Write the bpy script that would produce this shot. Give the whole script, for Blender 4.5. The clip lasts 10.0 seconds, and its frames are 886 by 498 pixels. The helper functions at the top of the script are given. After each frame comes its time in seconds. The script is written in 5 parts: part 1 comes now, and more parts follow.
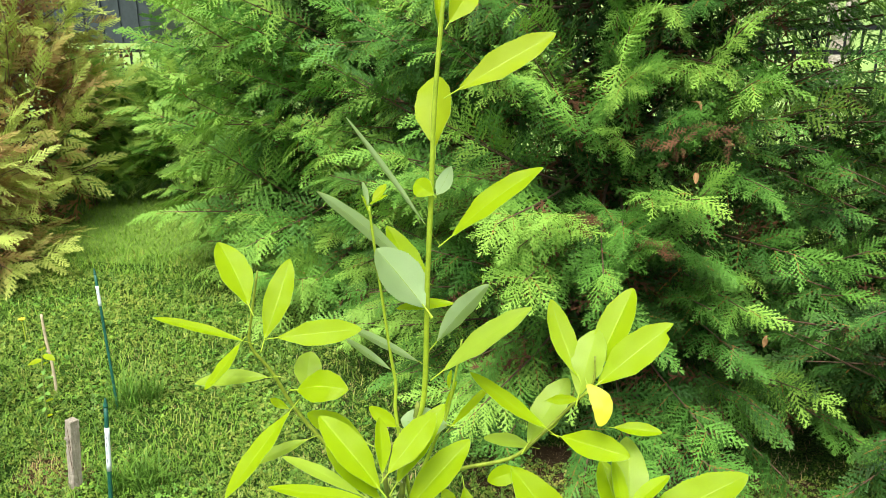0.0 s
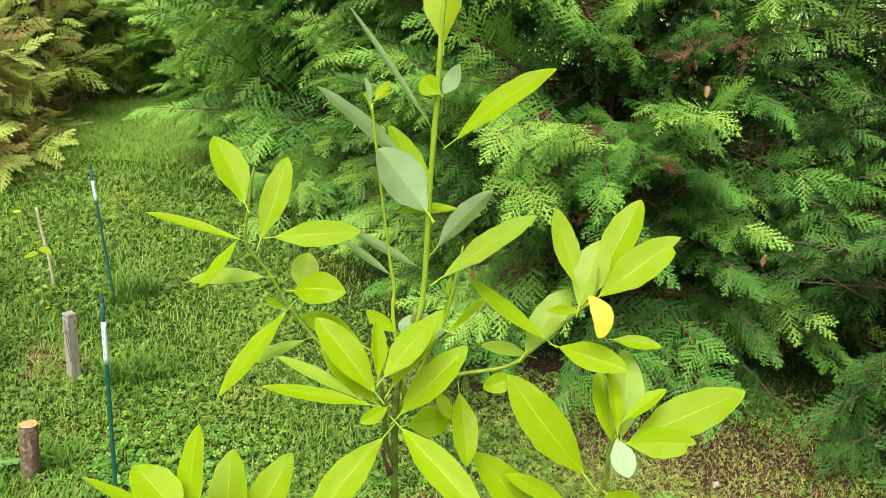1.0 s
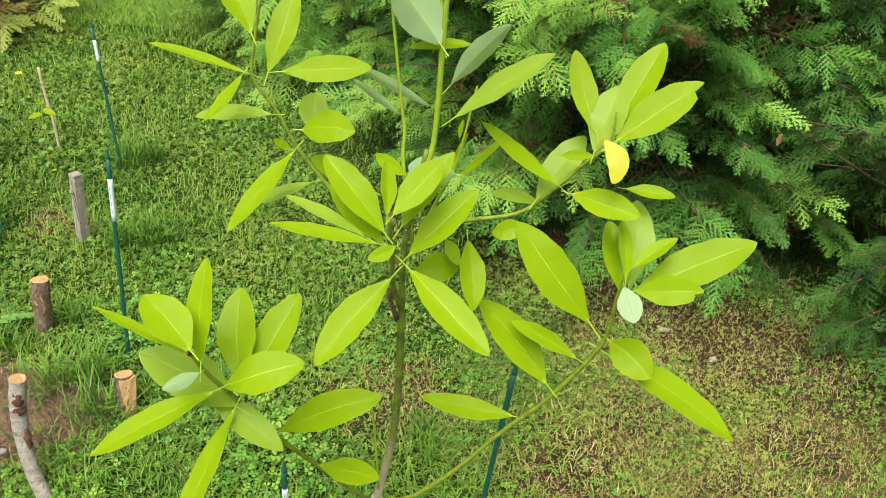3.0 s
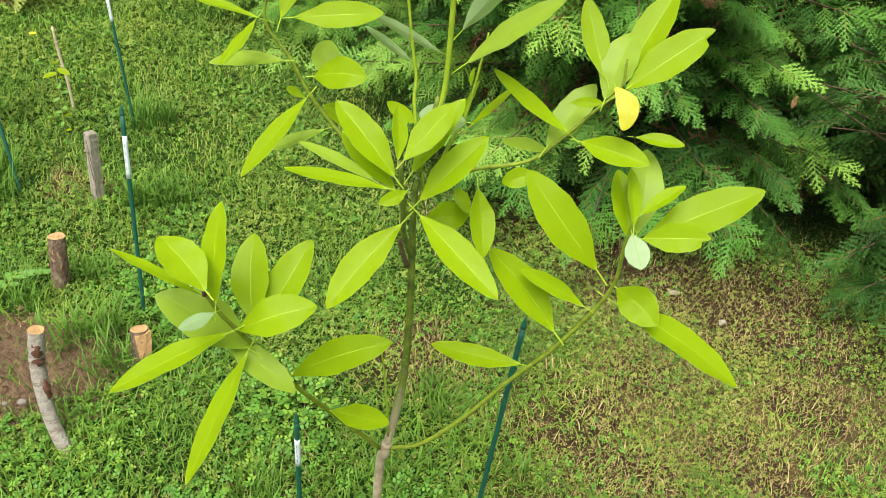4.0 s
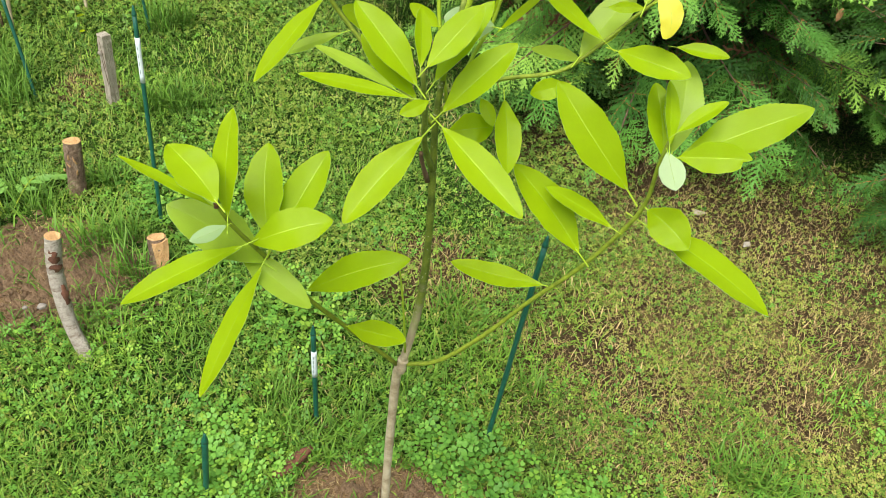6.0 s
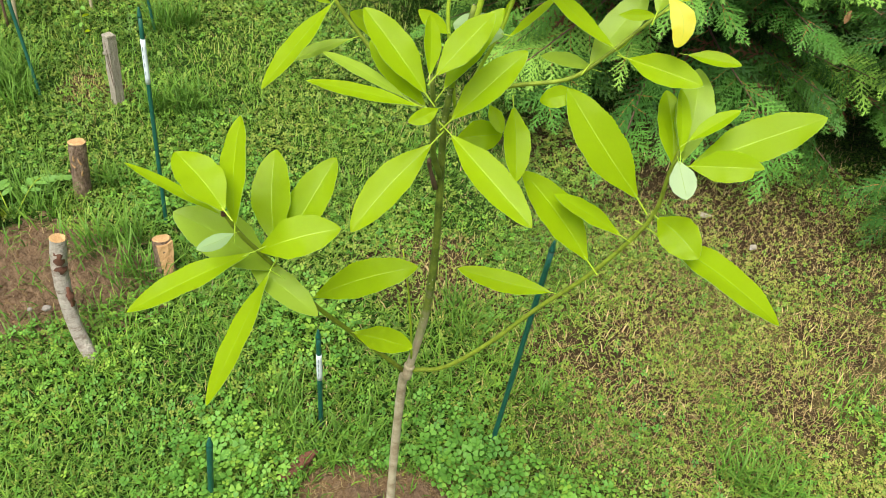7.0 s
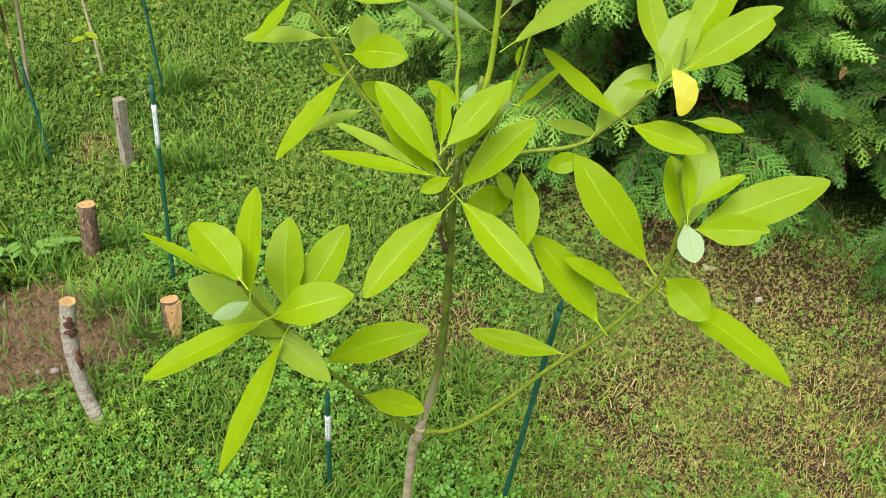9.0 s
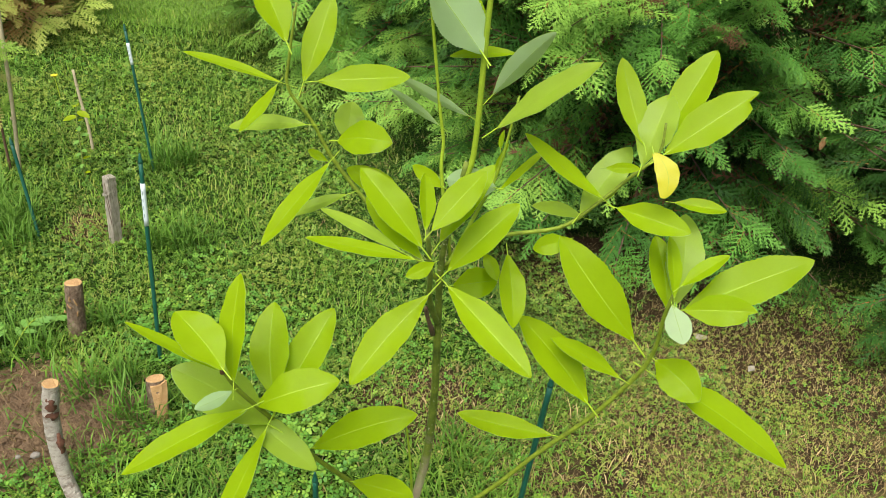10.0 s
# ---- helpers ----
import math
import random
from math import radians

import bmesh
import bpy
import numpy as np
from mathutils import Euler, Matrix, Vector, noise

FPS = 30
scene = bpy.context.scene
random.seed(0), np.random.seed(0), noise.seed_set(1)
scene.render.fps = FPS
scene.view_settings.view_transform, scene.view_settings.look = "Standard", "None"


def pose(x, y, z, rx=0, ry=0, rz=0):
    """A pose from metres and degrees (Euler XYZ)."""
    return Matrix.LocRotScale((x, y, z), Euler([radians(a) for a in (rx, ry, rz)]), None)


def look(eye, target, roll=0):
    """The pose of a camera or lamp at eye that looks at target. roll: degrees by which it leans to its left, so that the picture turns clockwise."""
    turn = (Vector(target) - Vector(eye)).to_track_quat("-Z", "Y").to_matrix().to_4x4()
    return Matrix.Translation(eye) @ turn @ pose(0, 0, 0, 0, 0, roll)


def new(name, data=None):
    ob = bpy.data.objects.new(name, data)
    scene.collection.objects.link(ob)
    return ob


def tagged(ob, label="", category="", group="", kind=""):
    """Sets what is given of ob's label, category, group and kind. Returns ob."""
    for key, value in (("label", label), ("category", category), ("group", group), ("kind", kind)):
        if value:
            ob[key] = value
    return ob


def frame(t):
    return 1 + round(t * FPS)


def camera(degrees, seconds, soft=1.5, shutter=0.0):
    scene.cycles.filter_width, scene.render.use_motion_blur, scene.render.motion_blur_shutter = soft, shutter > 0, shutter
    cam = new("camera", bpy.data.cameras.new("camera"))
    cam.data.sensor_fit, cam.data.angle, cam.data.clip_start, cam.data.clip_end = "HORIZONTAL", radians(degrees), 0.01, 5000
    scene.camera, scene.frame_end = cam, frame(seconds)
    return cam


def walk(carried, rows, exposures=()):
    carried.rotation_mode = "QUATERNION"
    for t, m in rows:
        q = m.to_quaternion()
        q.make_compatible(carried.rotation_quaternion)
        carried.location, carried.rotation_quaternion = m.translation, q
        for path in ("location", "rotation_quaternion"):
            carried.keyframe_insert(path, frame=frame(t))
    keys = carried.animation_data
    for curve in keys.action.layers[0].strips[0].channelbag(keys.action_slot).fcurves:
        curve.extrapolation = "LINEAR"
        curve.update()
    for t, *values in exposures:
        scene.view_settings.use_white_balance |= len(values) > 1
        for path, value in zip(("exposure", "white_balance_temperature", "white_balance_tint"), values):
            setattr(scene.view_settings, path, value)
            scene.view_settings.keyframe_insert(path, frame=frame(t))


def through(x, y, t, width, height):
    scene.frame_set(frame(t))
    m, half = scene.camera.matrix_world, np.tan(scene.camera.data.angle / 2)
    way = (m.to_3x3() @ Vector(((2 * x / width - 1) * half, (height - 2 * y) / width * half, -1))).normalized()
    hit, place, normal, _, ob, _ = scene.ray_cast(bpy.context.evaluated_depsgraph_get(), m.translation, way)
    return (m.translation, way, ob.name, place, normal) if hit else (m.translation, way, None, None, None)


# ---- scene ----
cam = camera(59.2, 10.0, soft=0.9)
PATH = [
    (0, (0.197, 0.088, 1.646), (0.047, 1.982, 1.023), -0.3),
    (0.5, (0.182, 0.08, 1.629), (0.047, 1.927, 0.873), 0.9),
    (1, (0.19, 0.112, 1.631), (0.055, 1.922, 0.791), 1.9),
    (1.5, (0.183, 0.12, 1.624), (0.053, 1.901, 0.723), 2.9),
    (2, (0.196, 0.128, 1.616), (0.063, 1.871, 0.643), 3.1),
    (2.5, (0.187, 0.119, 1.594), (0.065, 1.819, 0.547), 3.5),
    (4, (0.194, 0.078, 1.563), (0.045, 1.701, 0.403), 3.5),
    (4.5, (0.197, 0.077, 1.554), (0.041, 1.664, 0.346), 3.6),
    (5, (0.193, 0.079, 1.547), (0.035, 1.63, 0.294), 3.7),
    (5.5, (0.191, 0.096, 1.54), (0.03, 1.583, 0.213), 3.9),
    (7, (0.179, 0.123, 1.544), (0.005, 1.599, 0.205), 4.1),
    (7.5, (0.181, 0.12, 1.548), (-0.005, 1.61, 0.227), 3.8),
    (8, (0.18, 0.119, 1.552), (-0.01, 1.62, 0.244), 3.4),
    (8.5, (0.172, 0.117, 1.554), (-0.022, 1.636, 0.268), 3.1),
    (9, (0.168, 0.122, 1.563), (-0.031, 1.679, 0.325), 3.0),
    (9.5, (0.172, 0.129, 1.574), (-0.034, 1.745, 0.414), 2.6),
    (10, (0.171, 0.137, 1.576), (-0.026, 1.796, 0.477), 2.5),
]
walk(cam, [(t, look(eye, target, roll)) for t, eye, target, roll in PATH], [(0.0, 0.91, 6400, 2), (2.0, 0.60, 6400, 2), (5.5, 0.64, 6400, 2), (9.0, 0.48, 6400, 2), (10.0, 0.44, 6400, 2)])

# ---- light: bright overcast sky with a broad weak sun from the open side, behind the camera ----
world = bpy.data.worlds.new("sky")
scene.world = world
world.use_nodes = True
wn = world.node_tree
sky = wn.nodes.new("ShaderNodeTexSky")
sky.sky_type = "NISHITA"
sky.sun_disc = False
sky.sun_elevation = radians(66)
sky.sun_rotation = radians(192)
sky.air_density = 1.0
sky.dust_density = 4.0
soft_sky = wn.nodes.new("ShaderNodeHueSaturation")
soft_sky.inputs["Saturation"].default_value = 0.18
wn.links.new(sky.outputs[0], soft_sky.inputs["Color"])
wn.links.new(soft_sky.outputs[0], wn.nodes["Background"].inputs["Color"])
wn.nodes["Background"].inputs["Strength"].default_value = 0.12
sun_data = bpy.data.lights.new("sun", "SUN")
sun_data.energy = 3.3
sun_data.angle = radians(42)
sun_data.color = (1.0, 0.95, 0.86)
sun = new("sun", sun_data)
SUN_AZ, SUN_EL = radians(192), radians(66)
sun.matrix_world = look((0, 0, 9), (0 - 5 * math.sin(SUN_AZ) * math.cos(SUN_EL), 0 - 5 * math.cos(SUN_AZ) * math.cos(SUN_EL), 9 - 5 * math.sin(SUN_EL)))

# ---- materials ----
def material(name):
    m = bpy.data.materials.new(name)
    m.use_nodes = True
    t = m.node_tree
    return m, t, t.nodes["Principled BSDF"], t.nodes["Material Output"]


def node(t, kind, **values):
    n = t.nodes.new(kind)
    for key, value in values.items():
        n.inputs[key.replace("_", " ")].default_value = value
    return n


def ramp(t, source, stops):
    r = t.nodes.new("ShaderNodeValToRGB")
    while len(r.color_ramp.elements) < len(stops):
        r.color_ramp.elements.new(0.5)
    for e, (at, col) in zip(r.color_ramp.elements, stops):
        e.position, e.color = at, (*col, 1)
    t.links.new(source, r.inputs[0])
    return r.outputs[0]


def mixed(t, fac, a, b):
    n = t.nodes.new("ShaderNodeMix")
    n.data_type = "RGBA"
    for socket, v in (("Factor", fac), ("A", a), ("B", b)):
        target = n.inputs[{"Factor": 0, "A": 6, "B": 7}[socket]]
        if isinstance(v, (int, float)):
            target.default_value = v
        elif isinstance(v, tuple):
            target.default_value = (*v, 1)
        else:
            t.links.new(v, target)
    return n.outputs[2]


def bumped(t, bsdf, source, strength, distance=0.01):
    b = node(t, "ShaderNodeBump", Strength=strength, Distance=distance)
    t.links.new(source, b.inputs["Height"])
    t.links.new(b.outputs[0], bsdf.inputs["Normal"])


def noise_of(t, scale, detail=4, rough=0.6, coords="Object"):
    c = t.nodes.new("ShaderNodeTexCoord")
    n = node(t, "ShaderNodeTexNoise", Scale=scale, Detail=detail, Roughness=rough)
    t.links.new(c.outputs[coords], n.inputs["Vector"])
    return n.outputs["Fac"]


def thin(t, bsdf, out, colour, share):
    """Light that comes through a leaf."""
    tr = t.nodes.new("ShaderNodeBsdfTranslucent")
    if isinstance(colour, tuple):
        tr.inputs[0].default_value = (*colour, 1)
    else:
        t.links.new(colour, tr.inputs[0])
    mix = t.nodes.new("ShaderNodeMixShader")
    mix.inputs[0].default_value = share
    t.links.new(bsdf.outputs[0], mix.inputs[1])
    t.links.new(tr.outputs[0], mix.inputs[2])
    t.links.new(mix.outputs[0], out.inputs[0])


def leaf_material(name, dark, light, through, rough, share, spec=0.5):
    m, t, b, out = material(name)
    info = t.nodes.new("ShaderNodeObjectInfo")
    n1 = noise_of(t, 3.0, 3, 0.5, "Generated")
    n2 = noise_of(t, 40.0, 3, 0.6, "Generated")
    base = ramp(t, info.outputs["Random"], [(0.0, dark), (1.0, light)])
    base = mixed(t, n1, base, tuple(0.82 * v for v in light))
    fine = mixed(t, 0.16, base, ramp(t, n2, [(0.3, tuple(0.5 * v for v in dark)), (0.7, tuple(min(1, 1.3 * v) for v in light))]))
    t.links.new(fine, b.inputs["Base Color"])
    b.inputs["Roughness"].default_value = rough
    b.inputs["Specular IOR Level"].default_value = spec
    bumped(t, b, n2, 0.15, 0.002)
    thin(t, b, out, through, share)
    return m


LEAF_TOP = leaf_material("leaf_upper_face", (0.285, 0.415, 0.003), (0.37, 0.50, 0.005), (0.62, 0.74, 0.003), 0.36, 0.55, 0.20)
LEAF_UNDER = leaf_material("leaf_under_face", (0.38, 0.50, 0.30), (0.46, 0.58, 0.37), (0.78, 0.88, 0.50), 0.6, 0.58, 0.3)
YOUNG_TOP = leaf_material("young_leaf_face", (0.34, 0.45, 0.007), (0.40, 0.50, 0.009), (0.55, 0.63, 0.005), 0.42, 0.52, 0.24)
# one leaf's pale underside, with the sky's reflection put into its colour
SKY_GLOSS_TOP = leaf_material("sky_gloss_leaf_face", (0.50, 0.48, 0.60), (0.56, 0.54, 0.66), (0.60, 0.64, 0.70), 0.35, 0.15, 0.5)
# greyer leaf face: pale sky sheen mixed into the green
SHEEN_TOP = leaf_material("sheen_leaf_face", (0.29, 0.41, 0.030), (0.36, 0.48, 0.045), (0.58, 0.70, 0.02), 0.40, 0.48, 0.4)
YELLOW_TOP = leaf_material("yellowed_leaf_face", (0.60, 0.53, 0.012), (0.67, 0.59, 0.02), (0.8, 0.7, 0.02), 0.45, 0.4)


def plain(name, stops, scale, rough=0.7, bump=0.3, detail=5, coords="Object", distance=0.004):
    m, t, b, out = material(name)
    n = noise_of(t, scale, detail, 0.65, coords)
    n2 = noise_of(t, scale * 7, 4, 0.6, coords)
    col = mixed(t, 0.35, ramp(t, n, stops), ramp(t, n2, stops))
    t.links.new(col, b.inputs["Base Color"])
    b.inputs["Roughness"].default_value = rough
    bumped(t, b, n2, bump, distance)
    return m


RIB = plain("leaf_midrib", [(0.3, (0.33, 0.46, 0.015)), (0.7, (0.39, 0.52, 0.025))], 30, 0.5, 0.05)
GREEN_BARK = plain("green_young_bark", [(0.3, (0.07, 0.10, 0.015)), (0.5, (0.15, 0.19, 0.03)), (0.75, (0.26, 0.28, 0.06))], 60, 0.6, 0.3)
OLIVE_BARK = plain("olive_shoot_bark", [(0.3, (0.10, 0.115, 0.008)), (0.5, (0.21, 0.27, 0.016)), (0.75, (0.34, 0.41, 0.03))], 90, 0.6, 0.4)
SHOOT_BARK = plain("yellow_green_shoot", [(0.3, (0.22, 0.32, 0.015)), (0.7, (0.40, 0.50, 0.03))], 50, 0.55, 0.2)
CONIFER_BARK = plain("conifer_bark", [(0.25, (0.05, 0.03, 0.02)), (0.6, (0.16, 0.09, 0.055)), (0.85, (0.28, 0.20, 0.15))], 25, 0.9, 0.6)
DEAD_SPRAY = plain("dead_brown_spray", [(0.3, (0.055, 0.022, 0.010)), (0.7, (0.20, 0.085, 0.035))], 40, 0.9, 0.2)


def foliage(name, stops, tip, share, rough=0.5, gloss=0.2, fresh=0.5):
    """Conifer or grass colour: the map's first number is the tone of one spray or blade, the second runs from its foot to its tip."""
    m, t, b, out = material(name)
    uv = t.nodes.new("ShaderNodeUVMap")
    sep = t.nodes.new("ShaderNodeSeparateXYZ")
    t.links.new(uv.outputs[0], sep.inputs[0])
    base = ramp(t, sep.outputs[0], stops)
    along = t.nodes.new("ShaderNodeMath")
    along.operation = "MULTIPLY"
    t.links.new(sep.outputs[1], along.inputs[0])
    t.links.new(sep.outputs[1], along.inputs[1])
    col = mixed(t, along.outputs[0], base, mixed(t, fresh, base, tip))
    t.links.new(col, b.inputs["Base Color"])
    b.inputs["Roughness"].default_value = rough
    b.inputs["Specular IOR Level"].default_value = gloss
    thin(t, b, out, col, share)
    return m


# lowest stop near black: shade colour for the crowns' insides
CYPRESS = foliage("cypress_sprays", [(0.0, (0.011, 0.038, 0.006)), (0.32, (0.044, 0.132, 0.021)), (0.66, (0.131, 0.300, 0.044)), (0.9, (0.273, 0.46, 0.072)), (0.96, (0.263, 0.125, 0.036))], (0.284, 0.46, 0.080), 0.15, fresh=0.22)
BRONZE = foliage("bronzed_cedar_sprays", [(0.0, (0.30, 0.13, 0.06)), (0.3, (0.38, 0.23, 0.09)), (0.5, (0.32, 0.38, 0.075)), (1.0, (0.48, 0.60, 0.12))], (0.66, 0.64, 0.19), 0.3)
GREEN_CEDAR = foliage("green_cedar_sprays", [(0.0, (0.09, 0.23, 0.045)), (0.5, (0.18, 0.40, 0.065)), (1.0, (0.40, 0.54, 0.10))], (0.48, 0.62, 0.14), 0.3)
GRASS = foliage("grass_blades", [(0.0, (0.070, 0.165, 0.022)), (0.5, (0.125, 0.260, 0.025)), (0.8, (0.223, 0.354, 0.037)), (0.9, (0.374, 0.330, 0.104)), (1.0, (0.582, 0.401, 0.221))], (0.278, 0.401, 0.059), 0.18)
CLOVER = foliage("clover_leaflets", [(0.0, (0.070, 0.189, 0.026)), (0.6, (0.138, 0.307, 0.037)), (1.0, (0.263, 0.401, 0.045))], (0.236, 0.401, 0.075), 0.18)
COVER = foliage("tiny_weed_leaflets", [(0.0, (0.047, 0.115, 0.014)), (0.4, (0.114, 0.212, 0.026)), (0.75, (0.239, 0.310, 0.046)), (1.0, (0.364, 0.335, 0.082))], (0.250, 0.320, 0.066), 0.18)
STRAW = foliage("dry_thatch", [(0.0, (0.10, 0.052, 0.026)), (0.4, (0.29, 0.185, 0.080)), (1.0, (0.56, 0.45, 0.22))], (0.40, 0.29, 0.13), 0.1, 0.8, 0.2)
STAKE_GREEN = plain("green_plastic_coating", [(0.3, (0.006, 0.060, 0.040)), (0.7, (0.018, 0.115, 0.078))], 40, 0.42, 0.1)
LABEL_WHITE = plain("white_label_film", [(0.3, (0.62, 0.68, 0.74)), (0.7, (0.78, 0.82, 0.86))], 60, 0.4, 0.05)
PRINT_GREY = plain("faded_print", [(0.3, (0.25, 0.3, 0.33)), (0.7, (0.32, 0.37, 0.4))], 50, 0.5, 0.05)
CUT_WOOD = plain("fresh_cut_wood", [(0.3, (0.44, 0.22, 0.085)), (0.7, (0.64, 0.40, 0.19))], 60, 0.8, 0.8)
CANE = plain("bamboo_cane", [(0.3, (0.36, 0.28, 0.175)), (0.7, (0.58, 0.48, 0.33))], 40, 0.6, 0.2)
FENCE_BLACK = plain("black_fence_paint", [(0.3, (0.008, 0.008, 0.01)), (0.7, (0.02, 0.02, 0.024))], 20, 0.4, 0.05)
SHED_GREY = plain("dark_blue_grey_sheet", [(0.3, (0.018, 0.022, 0.034)), (0.7, (0.05, 0.06, 0.08))], 3, 0.5, 0.1)
RED_CHUNK = plain("red_brown_bark_chip", [(0.3, (0.075, 0.026, 0.016)), (0.7, (0.22, 0.085, 0.048))], 60, 0.85, 0.9)
PALE_LEAF = plain("dry_pale_leaf", [(0.3, (0.32, 0.27, 0.22)), (0.7, (0.48, 0.42, 0.36))], 60, 0.8, 0.2)
TAN_LEAF = plain("dry_tan_leaf", [(0.3, (0.17, 0.085, 0.03)), (0.7, (0.32, 0.18, 0.075))], 60, 0.8, 0.2)
YELLOW_PETAL = plain("yellow_petals", [(0.3, (0.75, 0.55, 0.02)), (0.7, (0.85, 0.68, 0.04))], 60, 0.6, 0.1)
WEED = leaf_material("broad_weed_leaf", (0.12, 0.29, 0.05), (0.22, 0.41, 0.07), (0.30, 0.48, 0.05), 0.5, 0.3)
PEBBLE = plain("pale_pebble", [(0.3, (0.17, 0.14, 0.12)), (0.7, (0.28, 0.24, 0.21))], 90, 0.8, 0.4)

# the sapling's stem: grey-brown at the foot, olive green above, with pale lenticels
TRUNK_BARK, tt, tb, to = material("sapling_trunk_bark")
tc = tt.nodes.new("ShaderNodeTexCoord")
tz = tt.nodes.new("ShaderNodeSeparateXYZ")
tt.links.new(tc.outputs["Object"], tz.inputs[0])
t1, t2 = noise_of(tt, 38, 5, 0.65), noise_of(tt, 240, 3, 0.6)
low_bark = ramp(tt, t1, [(0.28, (0.27, 0.19, 0.115)), (0.5, (0.48, 0.385, 0.265)), (0.75, (0.64, 0.55, 0.42))])
high_bark = ramp(tt, t1, [(0.28, (0.040, 0.058, 0.006)), (0.5, (0.105, 0.140, 0.011)), (0.75, (0.22, 0.26, 0.030))])
shift = node(tt, "ShaderNodeMath")
shift.operation = "MULTIPLY_ADD"
tt.links.new(t1, shift.inputs[0])
shift.inputs[1].default_value = 0.35
tt.links.new(tz.outputs[2], shift.inputs[2])
bark_mix = mixed(tt, ramp(tt, shift.outputs[0], [(0.79, (0, 0, 0)), (0.93, (1, 1, 1))]), low_bark, high_bark)
spots = ramp(tt, t2, [(0.66, (0, 0, 0)), (0.70, (1, 1, 1))])
tt.links.new(mixed(tt, spots, bark_mix, (0.5, 0.48, 0.36)), tb.inputs["Base Color"])
tb.inputs["Roughness"].default_value = 0.7
bumped(tt, tb, t2, 0.35, 0.003)


def banded(name, stops, across, along, rough=0.9, bump=1.0):
    """Bark with marks that run round the log."""
    m, t, b, out = material(name)
    c = t.nodes.new("ShaderNodeTexCoord")
    mp = t.nodes.new("ShaderNodeMapping")
    mp.inputs["Scale"].default_value = (across, across, along)
    t.links.new(c.outputs["Object"], mp.inputs["Vector"])
    n1 = node(t, "ShaderNodeTexNoise", Scale=1.0, Detail=6.0, Roughness=0.7)
    t.links.new(mp.outputs[0], n1.inputs["Vector"])
    n2 = noise_of(t, 150, 5, 0.7)
    col = mixed(t, 0.3, ramp(t, n1.outputs["Fac"], stops), ramp(t, n2, stops))
    t.links.new(col, b.inputs["Base Color"])
    b.inputs["Roughness"].default_value = rough
    h = t.nodes.new("ShaderNodeMath")
    h.operation = "ADD"
    t.links.new(n1.outputs["Fac"], h.inputs[0])
    t.links.new(n2, h.inputs[1])
    bumped(t, b, h.outputs[0], bump, 0.012)
    return m


LOG_BARK = banded("rough_brown_bark", [(0.3, (0.045, 0.026, 0.016)), (0.47, (0.20, 0.125, 0.080)), (0.6, (0.34, 0.235, 0.16)), (0.8, (0.54, 0.43, 0.33))], 70, 38)
PALE_BARK = banded("pale_mottled_bark", [(0.30, (0.06, 0.03, 0.024)), (0.40, (0.34, 0.25, 0.20)), (0.52, (0.58, 0.50, 0.44)), (0.8, (0.74, 0.67, 0.61))], 26, 75)
WEATHERED = banded("weathered_grey_wood", [(0.28, (0.22, 0.17, 0.13)), (0.5, (0.52, 0.44, 0.36)), (0.8, (0.70, 0.62, 0.53))], 90, 9)

# worn places in the lawn, with their reach
TAN_SPOTS = ((0.50, 1.64, 0.09), (0.45, 1.52, 0.10), (0.60, 1.41, 0.11), (0.90, 1.53, 0.11), (0.64, 1.80, 0.10), (0.93, 1.96, 0.09), (-0.05, 1.72, 0.17), (0.30, 1.50, 0.08), (0.85, 2.22, 0.18), (1.06, 2.20, 0.18), (1.12, 1.77, 0.12), (0.19, 1.70, 0.09), (0.74, 1.20, 0.09), (0.98, 1.42, 0.08), (-1.33, 2.30, 0.12))
# lawn soil: brown thatch and crumb, green where the sward is thick
LAWN, lt, lb, lo = material("lawn_soil")
big = noise_of(lt, 1.6, 5, 0.6)
mid = noise_of(lt, 14, 5, 0.65)
fine = noise_of(lt, 120, 5, 0.7)
# soil and green darkened, putting the shade between blades into the sheet
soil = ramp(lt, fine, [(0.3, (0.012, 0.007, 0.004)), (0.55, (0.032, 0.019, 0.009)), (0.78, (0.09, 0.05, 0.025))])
lv = lt.nodes.new("ShaderNodeTexVoronoi")
lv.inputs["Scale"].default_value = 210
lv_c = lt.nodes.new("ShaderNodeTexCoord")
lt.links.new(lv_c.outputs["Object"], lv.inputs["Vector"])
lv_s = lt.nodes.new("ShaderNodeSeparateColor")
lt.links.new(lv.outputs["Color"], lv_s.inputs[0])
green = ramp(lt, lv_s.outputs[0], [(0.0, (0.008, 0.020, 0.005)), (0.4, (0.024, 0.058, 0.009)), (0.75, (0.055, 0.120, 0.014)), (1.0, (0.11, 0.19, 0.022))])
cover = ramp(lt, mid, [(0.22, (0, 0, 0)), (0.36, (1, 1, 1))])


